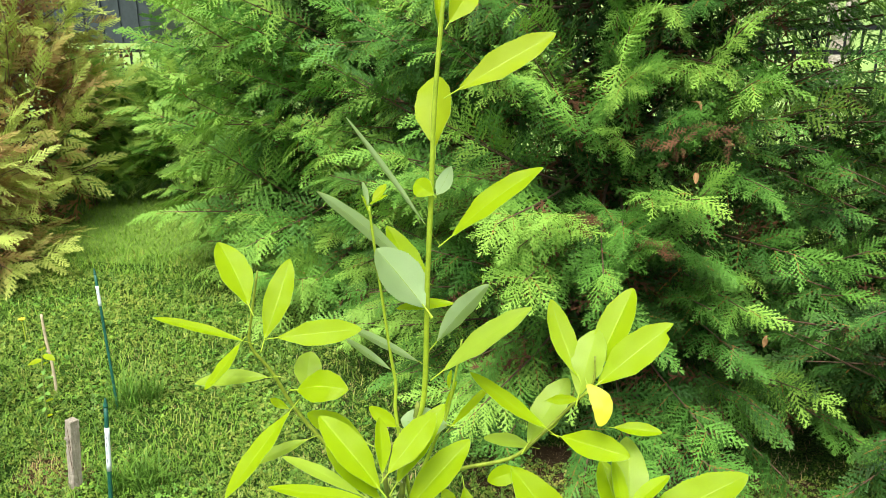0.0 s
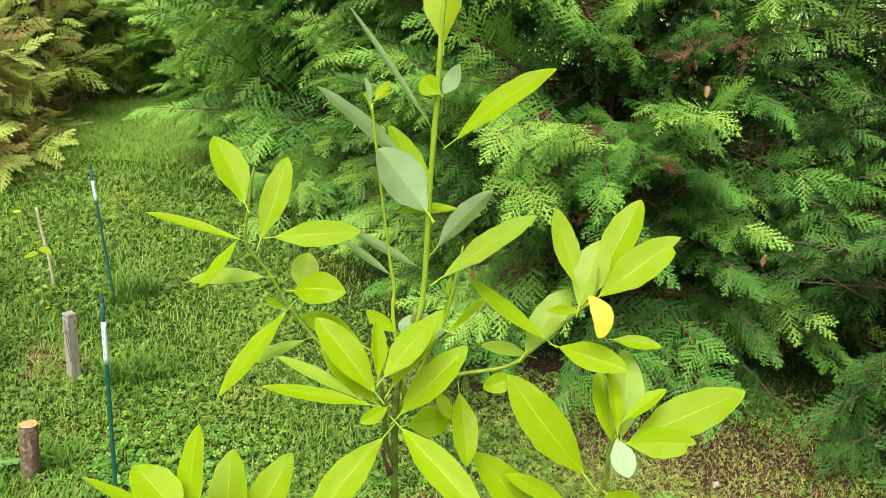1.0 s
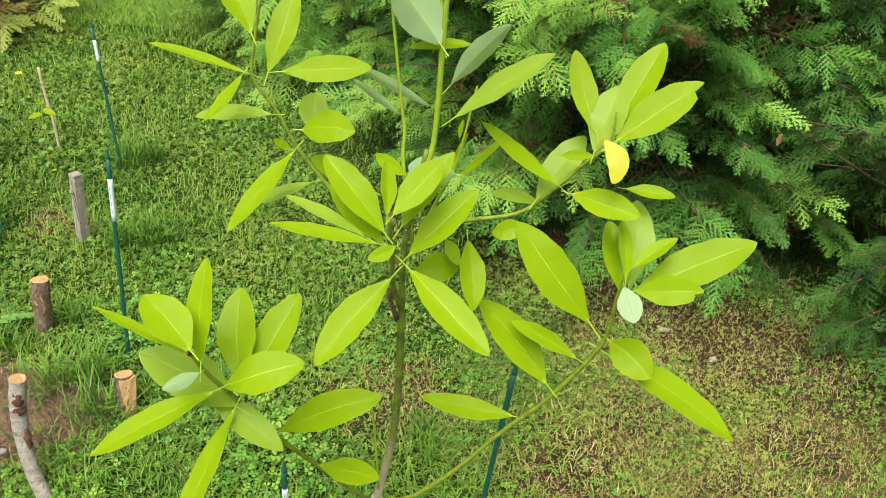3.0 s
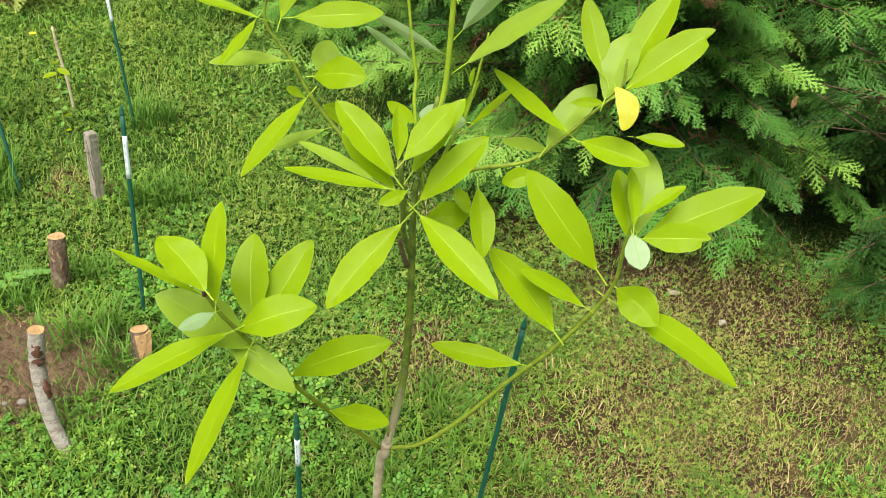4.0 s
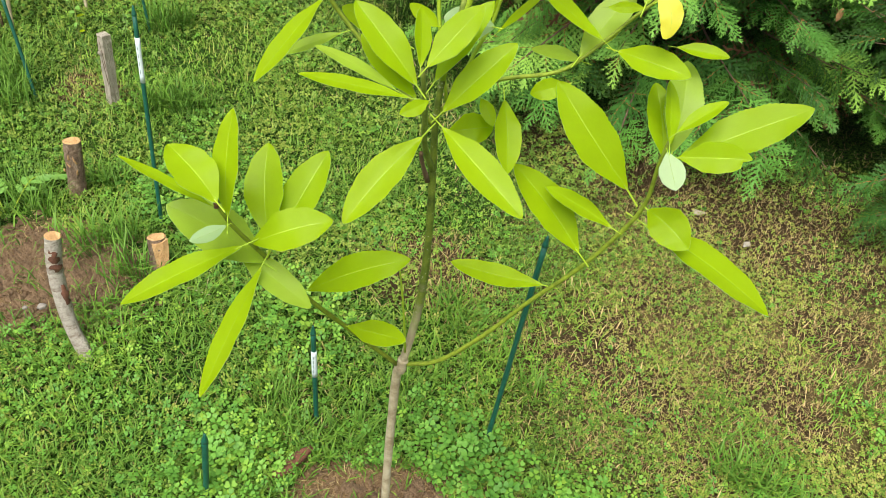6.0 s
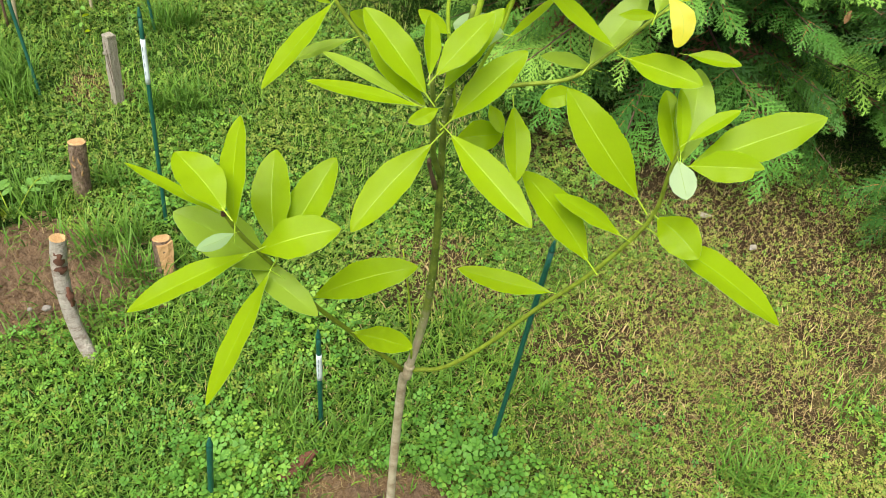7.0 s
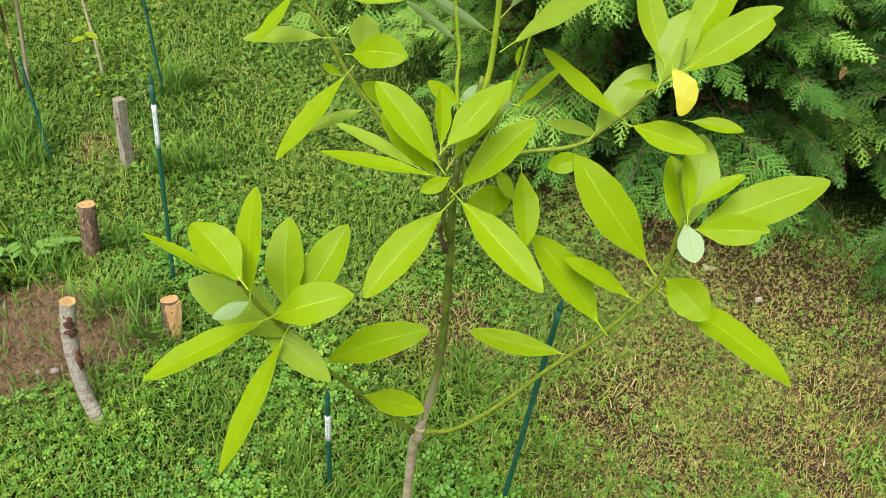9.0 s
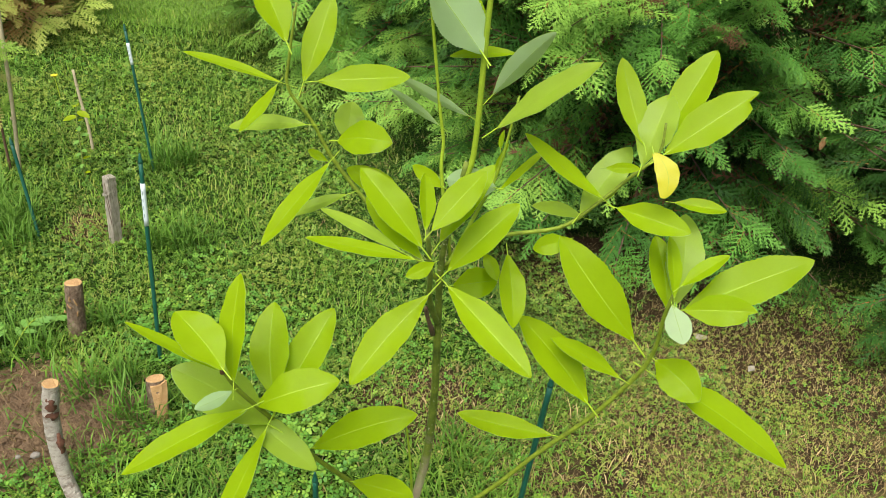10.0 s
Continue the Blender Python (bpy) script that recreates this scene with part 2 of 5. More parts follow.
def patch_of(t, cx, cy, rx, ry, wobble, edge=(0.86, 1.0)):
    """A rounded patch on the ground with a ragged rim: 1 inside."""
    c = t.nodes.new("ShaderNodeTexCoord")
    mp = t.nodes.new("ShaderNodeMapping")
    mp.inputs["Location"].default_value = (-cx / rx, -cy / ry, 0)
    mp.inputs["Scale"].default_value = (1 / rx, 1 / ry, 0)
    t.links.new(c.outputs["Object"], mp.inputs["Vector"])
    ln = t.nodes.new("ShaderNodeVectorMath")
    ln.operation = "LENGTH"
    t.links.new(mp.outputs[0], ln.inputs[0])
    add = t.nodes.new("ShaderNodeMath")
    add.operation = "MULTIPLY_ADD"
    t.links.new(wobble, add.inputs[0])
    add.inputs[1].default_value = 0.9
    t.links.new(ln.outputs["Value"], add.inputs[2])
    rim = node(t, "ShaderNodeMapRange", From_Min=edge[0] + 0.45, From_Max=edge[1] + 0.45, To_Min=1.0, To_Max=0.0)
    t.links.new(add.outputs[0], rim.inputs["Value"])
    return rim.outputs[0]


d1 = noise_of(lt, 18, 6, 0.7)
dcol = mixed(lt, 0.5, ramp(lt, d1, [(0.3, (0.13, 0.070, 0.036)), (0.7, (0.36, 0.22, 0.12))]), ramp(lt, fine, [(0.3, (0.07, 0.036, 0.019)), (0.7, (0.40, 0.265, 0.15))]))
# brown needles, darkened to put the hedge's shade into the colour
darkened_litter = mixed(lt, 0.5, ramp(lt, d1, [(0.3, (0.028, 0.017, 0.009)), (0.7, (0.095, 0.062, 0.032))]), ramp(lt, fine, [(0.3, (0.016, 0.010, 0.005)), (0.7, (0.145, 0.098, 0.05))]))
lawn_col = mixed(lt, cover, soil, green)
worn = mixed(lt, 0.82, green, mixed(lt, mid, soil, (0.24, 0.165, 0.075)))
lawn_col = mixed(lt, patch_of(lt, 0.92, 1.72, 0.85, 0.85, big, (0.6, 1.1)), lawn_col, worn)
for spot in ((0.75, 2.50, 0.70, 0.32), (1.25, 2.15, 0.36, 0.26)) + tuple((x, y, 1.2 * q, q) for x, y, q in TAN_SPOTS):
    lawn_col = mixed(lt, patch_of(lt, *spot, mid), lawn_col, darkened_litter)
for spot in ((-1.02, 1.40, 0.29, 0.22), (0.05, 0.93, 0.27, 0.18)):
    lawn_col = mixed(lt, patch_of(lt, *spot, mid), lawn_col, dcol)
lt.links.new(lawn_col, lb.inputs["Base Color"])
lb.inputs["Roughness"].default_value = 0.95
lb.inputs["Specular IOR Level"].default_value = 0.1
bumped(lt, lb, fine, 0.9, 0.02)



def mown(name, dark, light):
    """A lawn too far off to tell its blades apart."""
    m, t, b, out = material(name)
    n1, n2 = noise_of(t, 60, 5, 0.7), noise_of(t, 0.7, 4, 0.6)
    mean = tuple((u + v) / 2 for u, v in zip(dark, light))
    col = mixed(t, 0.5, ramp(t, n1, [(0.3, dark), (0.7, light)]), ramp(t, n2, [(0.3, mean), (0.7, light)]))
    t.links.new(col, b.inputs["Base Color"])
    b.inputs["Roughness"].default_value = 0.95
    bumped(t, b, n1, 0.6, 0.02)
    return m


FAR_LAWN = mown("far_mown_lawn", (0.12, 0.22, 0.04), (0.28, 0.40, 0.10))
PATH_LAWN = mown("mown_path", (0.045, 0.105, 0.010), (0.145, 0.235, 0.024))

DIRT, dt, db, do = material("loose_brown_soil")
d1 = noise_of(dt, 18, 6, 0.7)
d2 = noise_of(dt, 130, 5, 0.7)
dcol = mixed(dt, 0.5, ramp(dt, d1, [(0.3, (0.13, 0.068, 0.036)), (0.7, (0.36, 0.215, 0.12))]), ramp(dt, d2, [(0.3, (0.09, 0.046, 0.024)), (0.7, (0.40, 0.26, 0.15))]))
dt.links.new(dcol, db.inputs["Base Color"])
db.inputs["Roughness"].default_value = 0.95
bumped(dt, db, d2, 1.0, 0.02)

# ---- builders ----
def mesh_from(name, verts, faces, mats, which=None, uv=None, smooth=True):
    me = bpy.data.meshes.new(name)
    me.from_pydata(verts, [], faces)
    for m in mats:
        me.materials.append(m)
    if which is not None:
        me.polygons.foreach_set("material_index", np.asarray(which, dtype=np.int32))
    if smooth:
        me.polygons.foreach_set("use_smooth", np.ones(len(me.polygons), dtype=bool))
    if uv is not None:
        layer = me.uv_layers.new(name="tone")
        loops = np.empty(len(me.loops), dtype=np.int32)
        me.loops.foreach_get("vertex_index", loops)
        layer.data.foreach_set("uv", np.asarray(uv, dtype=np.float32)[loops].ravel())
    me.update()
    return me


def part(name, data, parent=None, label=""):
    """One mesh object, in world coordinates unless it is moved later, under a thing or a part."""
    ob = new(name, data)
    if parent is not None:
        ob.parent = parent
        ob.matrix_parent_inverse = ANCHOR.get(parent, Matrix()).inverted()
    if label:
        ob["label"] = label
    return ob


ANCHOR = {}


def thing(name, place, label, category, group="", kind=""):
    """An Empty at a thing's foot, whose parts hang under it."""
    ob = new(name)
    ob.empty_display_size = 0.05
    ob.matrix_world = Matrix.Translation(place)
    ANCHOR[ob] = Matrix.Translation(place)
    return tagged(ob, label, category, group, kind)


def spline(points, steps):
    p = [Vector(v) for v in points]
    p = [p[0] * 2 - p[1]] + p + [p[-1] * 2 - p[-2]]
    out = []
    for i in range(1, len(p) - 2):
        for k in range(steps):
            u = k / steps
            out.append(0.5 * (2 * p[i] + (p[i + 1] - p[i - 1]) * u + (2 * p[i - 1] - 5 * p[i] + 4 * p[i + 1] - p[i + 2]) * u * u + (3 * p[i] - p[i - 1] - 3 * p[i + 1] + p[i + 2]) * u ** 3))
    out.append(p[-2])
    return out


def tube_data(points, r0, r1, sides=8, steps=4, rough=0.0, seed=1, curve=1.0):
    """Vertices and faces of a tapered stem along points."""
    line = spline(points, steps) if steps > 1 else [Vector(v) for v in points]
    rnd = random.Random(seed)
    verts, faces = [], []
    side = Vector((1, 0.3, 0.1))
    n = len(line)
    for i, c in enumerate(line):
        ahead = (line[min(i + 1, n - 1)] - line[max(i - 1, 0)]).normalized()
        side = (side - ahead * side.dot(ahead)).normalized()
        up = ahead.cross(side)
        r = r0 + (r1 - r0) * (i / (n - 1)) ** curve
        swell = 1 + rough * rnd.uniform(-1, 1)
        for k in range(sides):
            a = 2 * math.pi * k / sides
            rr = r * swell * (1 + rough * rnd.uniform(-0.6, 0.6))
            verts.append(c + side * (rr * math.cos(a)) + up * (rr * math.sin(a)))
    for i in range(n - 1):
        for k in range(sides):
            a, b = i * sides + k, i * sides + (k + 1) % sides
            faces.append((a, b, b + sides, a + sides))
    faces.append(tuple(range(sides - 1, -1, -1)))
    faces.append(tuple(range((n - 1) * sides, n * sides)))
    return verts, faces


def tube(name, points, r0, r1, mat, sides=8, steps=4, rough=0.0, seed=1, curve=1.0):
    v, f = tube_data(points, r0, r1, sides, steps, rough, seed, curve)
    return mesh_from(name, v, f, [mat])


def joined(name, pieces, mats):
    """Several (verts, faces, material number) in one mesh."""
    verts, faces, which = [], [], []
    for v, f, m in pieces:
        k = len(verts)
        verts += [tuple(p) for p in v]
        faces += [tuple(i + k for i in q) for q in f]
        which += [m] * len(f)
    return mesh_from(name, verts, faces, mats, which)


def soup(name, v, uv, mat, corners):
    """A mesh of separate faces with the given number of corners."""
    me = bpy.data.meshes.new(name)
    n = len(v) // corners
    me.vertices.add(len(v))
    me.vertices.foreach_set("co", np.asarray(v, dtype=np.float32).ravel())
    me.loops.add(len(v))
    me.loops.foreach_set("vertex_index", np.arange(len(v), dtype=np.int32))
    me.polygons.add(n)
    me.polygons.foreach_set("loop_start", np.arange(0, corners * n, corners, dtype=np.int32))
    me.materials.append(mat)
    layer = me.uv_layers.new(name="tone")
    layer.data.foreach_set("uv", np.asarray(uv, dtype=np.float32).ravel())
    me.update(calc_edges=True)
    return me


SLOPE = 0.0524


def ease(a, b, v):
    u = min(1.0, max(0.0, (v - a) / (b - a)))
    return u * u * (3 - 2 * u)


def ground_z(x, y):
    near = 1 - ease(3.0, 6.0, y)
    z = -SLOPE * max(-2.6, min(2.6, x)) * near + 0.12 * ease(3.5, 6.0, y)
    mound = math.exp(-((x + 1.0) / 0.24) ** 2 - ((y - 1.42) / 0.19) ** 2)
    z += 0.055 * mound
    return z + 0.008 * noise.noise((x * 2.3, y * 2.3, 0)) * near

# ---- ground: one sheet, fine near the sapling and coarse towards the horizon ----
def axis_steps(fine_lo, fine_hi, step, far):
    out = list(np.arange(fine_lo, fine_hi + 1e-6, step))
    hi, lo, s = fine_hi, fine_lo, step
    while hi < far:
        s *= 1.35
        hi += s
        lo -= s
        out = [lo] + out + [hi]
    return out


gx, gy = axis_steps(-2.6, 2.6, 0.05, 400), axis_steps(0.2, 6.2, 0.05, 400)
gverts = [(x, y, ground_z(x, y)) for y in gy for x in gx]
gfaces = [(j * len(gx) + i, j * len(gx) + i + 1, (j + 1) * len(gx) + i + 1, (j + 1) * len(gx) + i) for j in range(len(gy) - 1) for i in range(len(gx) - 1)]


def ground_part(q):
    x, y = sum(gverts[k][0] for k in q) / 4, sum(gverts[k][1] for k in q) / 4
    return 1 if y > 6.8 else 2 if y > 4.4 else 0


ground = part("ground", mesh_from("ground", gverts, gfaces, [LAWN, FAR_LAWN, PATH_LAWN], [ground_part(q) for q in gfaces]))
tagged(ground, "mown lawn of grass and clover with bare brown patches", "ground", kind="structure")

# ---- the sapling ----
LEAF_ROWS = 48


def leaf_mesh(name, top, curl, fold, twist, notch=False, seed=0, blunt=0.70):
    """A leaf one long and one wide, lying along +y with its upper face to +z: two faces, a midrib and a stalk."""
    rnd = random.Random(seed)
    cols = (-1, -0.55, -0.011, 0.011, 0.55, 1)
    verts, faces, which = [], [], []
    lean = rnd.uniform(-0.06, 0.06)

    def place(s, u, lift):
        w = 0.5 * (4 * s * (1 - s)) ** blunt if 0 < s < 1 else 0.0
        w *= (0.62 + 0.38 * ease(0.0, 0.42, s)) * (1 - 0.06 * ease(0.8, 1.0, s)) * 1.04
        w *= 1 + (0.04 if round(s * LEAF_ROWS) % 2 and 0.12 < s < 0.97 else 0.0) * (abs(u) == 1) + 0.02 * math.sin(s * 31 + seed) * abs(u)
        if notch and s > 0.86 and u > 0:
            w *= 0.35
        x = u * w + lean * math.sin(math.pi * s) + twist * s * (1 - s) * 0.3
        ripple = 0.020 * math.sin(s * 17 + u * 2 + seed) * abs(u)
        z = fold * abs(u) * w * 0.9 + curl * 0.9 * s * (1 - s) + ripple + lift
        return (x, s, z)

    for layer, lift in ((0, 0.008), (1, -0.008)):
        k = len(verts)
        for i in range(LEAF_ROWS + 1):
            for u in cols:
                verts.append(place(i / LEAF_ROWS, u, lift))
        for i in range(LEAF_ROWS):
            for j in range(len(cols) - 1):
                a = k + i * len(cols) + j
                q = (a, a + 1, a + 1 + len(cols), a + len(cols))
                faces.append(q if layer == 0 else q[::-1])
                which.append(2 if j == 2 and i < LEAF_ROWS - 6 else layer)
    # stalk, bent a little under the blade
    k = len(verts)
    for i in range(7):
        s = -0.16 + 0.22 * i / 6
        for a in range(5):
            ang = 2 * math.pi * a / 5
            verts.append((0.022 * math.cos(ang), s, 0.025 * math.sin(ang) - 0.25 * max(0.0, -s) + 0.012))
    for i in range(6):
        for a in range(5):
            faces.append((k + i * 5 + a, k + i * 5 + (a + 1) % 5, k + (i + 1) * 5 + (a + 1) % 5, k + (i + 1) * 5 + a))
            which.append(2)
    return mesh_from(name, verts, faces, [top, LEAF_UNDER, RIB], which)


PLAIN_LEAVES = [leaf_mesh("leaf", LEAF_TOP, c, f, w, seed=n) for n, (c, f, w) in enumerate(((0.25, 0.20, 0.2), (0.6, 0.14, -0.4), (0.05, 0.28, 0.5), (0.9, 0.2, 0.3), (-0.3, 0.12, -0.2), (0.4, 0.32, 0.0)))]
YOUNG_LEAVES = [leaf_mesh("leaf", YOUNG_TOP, c, f, 0.2, seed=9 + n) for n, (c, f) in enumerate(((0.2, 0.25), (0.5, 0.4)))]
YELLOW_LEAF = leaf_mesh("leaf", YELLOW_TOP, 0.6, 0.05, -6.0, seed=15, blunt=0.42)
SHEEN_LEAVES = [leaf_mesh("leaf", SHEEN_TOP, c, f, w, seed=21 + n) for n, (c, f, w) in enumerate(((0.3, 0.2, 0.2), (0.7, 0.15, -0.3)))]
SKY_GLOSS_LEAF = leaf_mesh("leaf", SKY_GLOSS_TOP, 0.2, 0.1, 0.0, seed=17)
NOTCHED_LEAF = leaf_mesh("leaf", LEAF_TOP, 0.1, 0.22, 0.0, True, seed=16)


def add_leaf(n, row, branch):
    bx, by, bz, tx, ty, tz, width, turn, tone = row
    foot, axis = Vector((bx, by, bz)), Vector((tx - bx, ty - by, tz - bz))
    length = axis.length
    axis.normalize()
    up = (Vector((0, 0, 1)) - axis * axis.z).normalized()
    across = axis.cross(up)
    face = up * math.cos(radians(turn)) + across * math.sin(radians(turn))
    side = axis.cross(face)
    data = YELLOW_LEAF if tone == 3 else SKY_GLOSS_LEAF if tone == 5 else SHEEN_LEAVES[n % 2] if tone == 6 else NOTCHED_LEAF if tone == 4 else YOUNG_LEAVES[n % 2] if tone == 1 else PLAIN_LEAVES[(n * 5 + int(width * 1000)) % 6]
    ob = part("leaf", data, branch, "yellowed curling leaf" if tone == 3 else "leaf with a bitten tip" if tone == 4 else "pale leaf with sky gloss in its colour" if tone == 5 else "")
    m = Matrix((side * width, axis * length, face * width)).transposed().to_4x4()
    m.translation = foot
    ob.matrix_basis = m


LEAVES, STEMS = {}, {}
LEAVES["low_left_0/low_left"] = (
    (-0.111, 0.690, 1.036, -0.175, 0.730, 1.070, 0.042, -8, 0),
    (-0.112, 0.710, 1.001, -0.120, 0.780, 1.092, 0.032, -24, 0),
    (-0.136, 0.730, 0.994, -0.248, 0.750, 1.030, 0.015, 3, 0),
    (-0.097, 0.750, 0.901, -0.204, 0.750, 0.970, 0.056, -24, 6),
    (-0.111, 0.730, 0.942, -0.222, 0.645, 0.909, 0.034, -6, 0),
    (-0.133, 0.760, 0.906, -0.036, 0.730, 0.857, 0.034, 15, 6),
    (-0.095, 0.740, 0.905, -0.136, 0.615, 0.806, 0.031, 13, 0),
    (-0.091, 0.760, 0.932, -0.112, 0.845, 1.006, 0.044, -11, 0),
    (-0.088, 0.770, 0.917, -0.042, 0.855, 0.999, 0.043, 17, 0),
)
LEAVES["low_left_1/low_left"] = (
    (-0.103, 0.740, 0.939, -0.013, 0.765, 0.969, 0.045, 33, 0),
    (-0.064, 0.800, 0.813, 0.068, 0.820, 0.876, 0.044, 32, 0),
    (-0.027, 0.850, 0.698, 0.064, 0.825, 0.715, 0.036, 22, 0),
    (-0.110, 0.700, 0.998, -0.142, 0.675, 0.991, 0.015, 132, 0),
)
LEAVES["cluster_0/cluster_shoot"] = (
    (0.067, 0.820, 1.123, -0.007, 0.860, 1.189, 0.035, -25, 0),
    (0.066, 0.830, 1.101, -0.006, 0.880, 1.142, 0.026, -22, 0),
    (0.072, 0.810, 1.150, 0.063, 0.855, 1.193, 0.019, 30, 0),
    (0.079, 0.810, 1.151, 0.128, 0.850, 1.205, 0.031, 30, 0),
    (0.085, 0.830, 1.125, 0.135, 0.890, 1.193, 0.029, 17, 0),
    (0.095, 0.830, 1.089, 0.165, 0.875, 1.156, 0.034, 31, 0),
    (0.062, 0.810, 1.113, -0.060, 0.820, 1.119, 0.019, -14, 0),
    (0.046, 0.820, 1.114, -0.055, 0.865, 1.130, 0.017, -9, 6),
    (0.084, 0.800, 1.119, 0.057, 0.780, 1.111, 0.015, -51, 0),
)
LEAVES["cluster_1/cluster_shoot"] = (
    (0.076, 0.820, 1.061, 0.005, 0.740, 0.989, 0.038, -22, 0),
    (0.097, 0.820, 1.076, 0.196, 0.740, 1.031, 0.036, 21, 0),
    (0.094, 0.900, 1.019, 0.147, 0.915, 1.024, 0.035, 55, 0),
    (0.128, 0.920, 1.058, 0.148, 0.890, 1.041, 0.016, 28, 0),
    (0.156, 0.920, 1.060, 0.172, 0.850, 1.004, 0.031, -8, 0),
)
LEAVES["leader_0/leader"] = (
    (0.113, 0.890, 1.313, 0.056, 0.915, 1.373, 0.047, 109, 0),
    (0.111, 0.910, 1.308, 0.058, 0.985, 1.379, 0.033, 1, 0),
    (0.099, 0.920, 1.345, -0.025, 0.980, 1.422, 0.021, 82, 0),
    (0.115, 0.900, 1.404, 0.021, 0.950, 1.515, 0.008, 84, 0),
    (0.143, 0.900, 1.394, 0.240, 0.920, 1.467, 0.031, 29, 0),
    (0.125, 0.900, 1.267, 0.183, 0.915, 1.333, 0.025, -80, 0),
    (0.133, 0.900, 1.231, 0.233, 0.910, 1.308, 0.032, 25, 6),
    (0.147, 0.920, 1.306, 0.075, 0.930, 1.294, 0.016, -27, 0),
    (0.103, 0.910, 1.236, 0.009, 0.955, 1.260, 0.014, 83, 0),
)
LEAVES["leader_1/leader"] = (
    (0.067, 0.930, 1.214, 0.004, 0.965, 1.238, 0.012, 88, 0),
    (0.124, 0.910, 1.490, 0.120, 0.970, 1.558, 0.039, -16, 1),
    (0.124, 0.890, 1.442, 0.103, 0.910, 1.453, 0.021, -53, 0),
    (0.126, 0.900, 1.440, 0.139, 0.945, 1.462, 0.016, -150, 0),
    (0.150, 0.900, 1.552, 0.248, 0.915, 1.607, 0.032, 51, 1),
    (0.140, 0.900, 1.618, 0.162, 0.940, 1.656, 0.027, 44, 1),
    (0.129, 0.900, 1.613, 0.121, 0.945, 1.653, 0.018, 55, 1),
    (0.134, 0.910, 1.623, 0.133, 0.955, 1.662, 0.018, -52, 1),
)
LEAVES["leader_low_0/leader"] = (
    (0.137, 0.900, 1.159, 0.081, 0.900, 1.164, 0.036, 117, 0),
    (0.076, 0.920, 1.142, 0.034, 0.950, 1.151, 0.017, -50, 0),
    (0.138, 0.930, 1.138, 0.190, 0.975, 1.179, 0.012, 4, 0),
    (0.137, 0.930, 1.191, 0.138, 0.955, 1.204, 0.008, -40, 0),
    (0.131, 0.930, 1.149, 0.144, 0.970, 1.181, 0.016, -47, 0),
)
LEAVES["shoot_tip_0/thin_shoot"] = (
    (0.046, 0.930, 1.417, 0.034, 0.960, 1.439, 0.012, 105, 0),
    (0.050, 0.930, 1.420, 0.063, 0.955, 1.438, 0.010, 18, 1),
    (0.047, 0.930, 1.420, 0.067, 0.940, 1.429, 0.007, 18, 0),
    (0.045, 0.930, 1.413, 0.035, 0.950, 1.426, 0.008, 38, 0),
)
LEAVES["up_left_0/up_left"] = (
    (-0.099, 0.920, 1.298, -0.148, 0.970, 1.359, 0.036, -7, 0),
    (-0.083, 0.920, 1.255, -0.063, 0.980, 1.336, 0.031, 16, 0),
    (-0.067, 0.920, 1.257, 0.035, 0.920, 1.271, 0.030, 49, 0),
    (-0.105, 0.910, 1.256, -0.226, 0.935, 1.272, 0.014, -17, 0),
    (-0.110, 0.910, 1.253, -0.138, 0.860, 1.217, 0.020, 6, 0),
    (-0.082, 0.920, 1.204, -0.173, 0.915, 1.195, 0.023, -22, 6),
    (-0.039, 0.930, 1.181, -0.045, 0.980, 1.211, 0.032, 9, 6),
    (-0.048, 0.920, 1.188, 0.020, 0.900, 1.201, 0.038, 46, 0),
    (-0.056, 0.910, 1.164, -0.113, 0.825, 1.098, 0.027, -2, 0),
)
LEAVES["up_left_low_0/up_left"] = (
    (-0.038, 0.920, 1.120, -0.108, 0.900, 1.093, 0.018, -20, 6),
    (-0.066, 0.940, 1.150, -0.094, 0.955, 1.155, 0.010, -50, 0),
    (0.032, 0.930, 1.112, -0.050, 0.965, 1.130, 0.029, -34, 0),
)
LEAVES["up_right_0/up_right"] = (
    (0.290, 0.920, 1.217, 0.258, 0.980, 1.291, 0.028, -16, 0),
    (0.290, 0.910, 1.199, 0.314, 0.960, 1.262, 0.040, -2, 6),
    (0.310, 0.930, 1.221, 0.358, 0.990, 1.304, 0.037, 10, 0),
    (0.311, 0.910, 1.214, 0.398, 0.940, 1.280, 0.040, 36, 4),
    (0.297, 0.895, 1.222, 0.312, 0.864, 1.186, 0.022, 30, 3),
    (0.233, 0.910, 1.132, 0.282, 0.955, 1.198, 0.037, 19, 6),
    (0.254, 0.900, 1.159, 0.162, 0.925, 1.217, 0.022, -19, 0),
    (0.251, 0.900, 1.196, 0.287, 0.895, 1.202, 0.011, 65, 0),
    (0.271, 0.900, 1.149, 0.346, 0.860, 1.150, 0.031, 41, 0),
)
LEAVES["up_right_1/up_right"] = (
    (0.334, 0.920, 1.152, 0.391, 0.915, 1.150, 0.017, 31, 0),
    (0.238, 0.920, 1.121, 0.179, 0.940, 1.119, 0.019, -22, 6),
    (0.224, 0.910, 1.096, 0.185, 0.900, 1.084, 0.023, -55, 0),
)
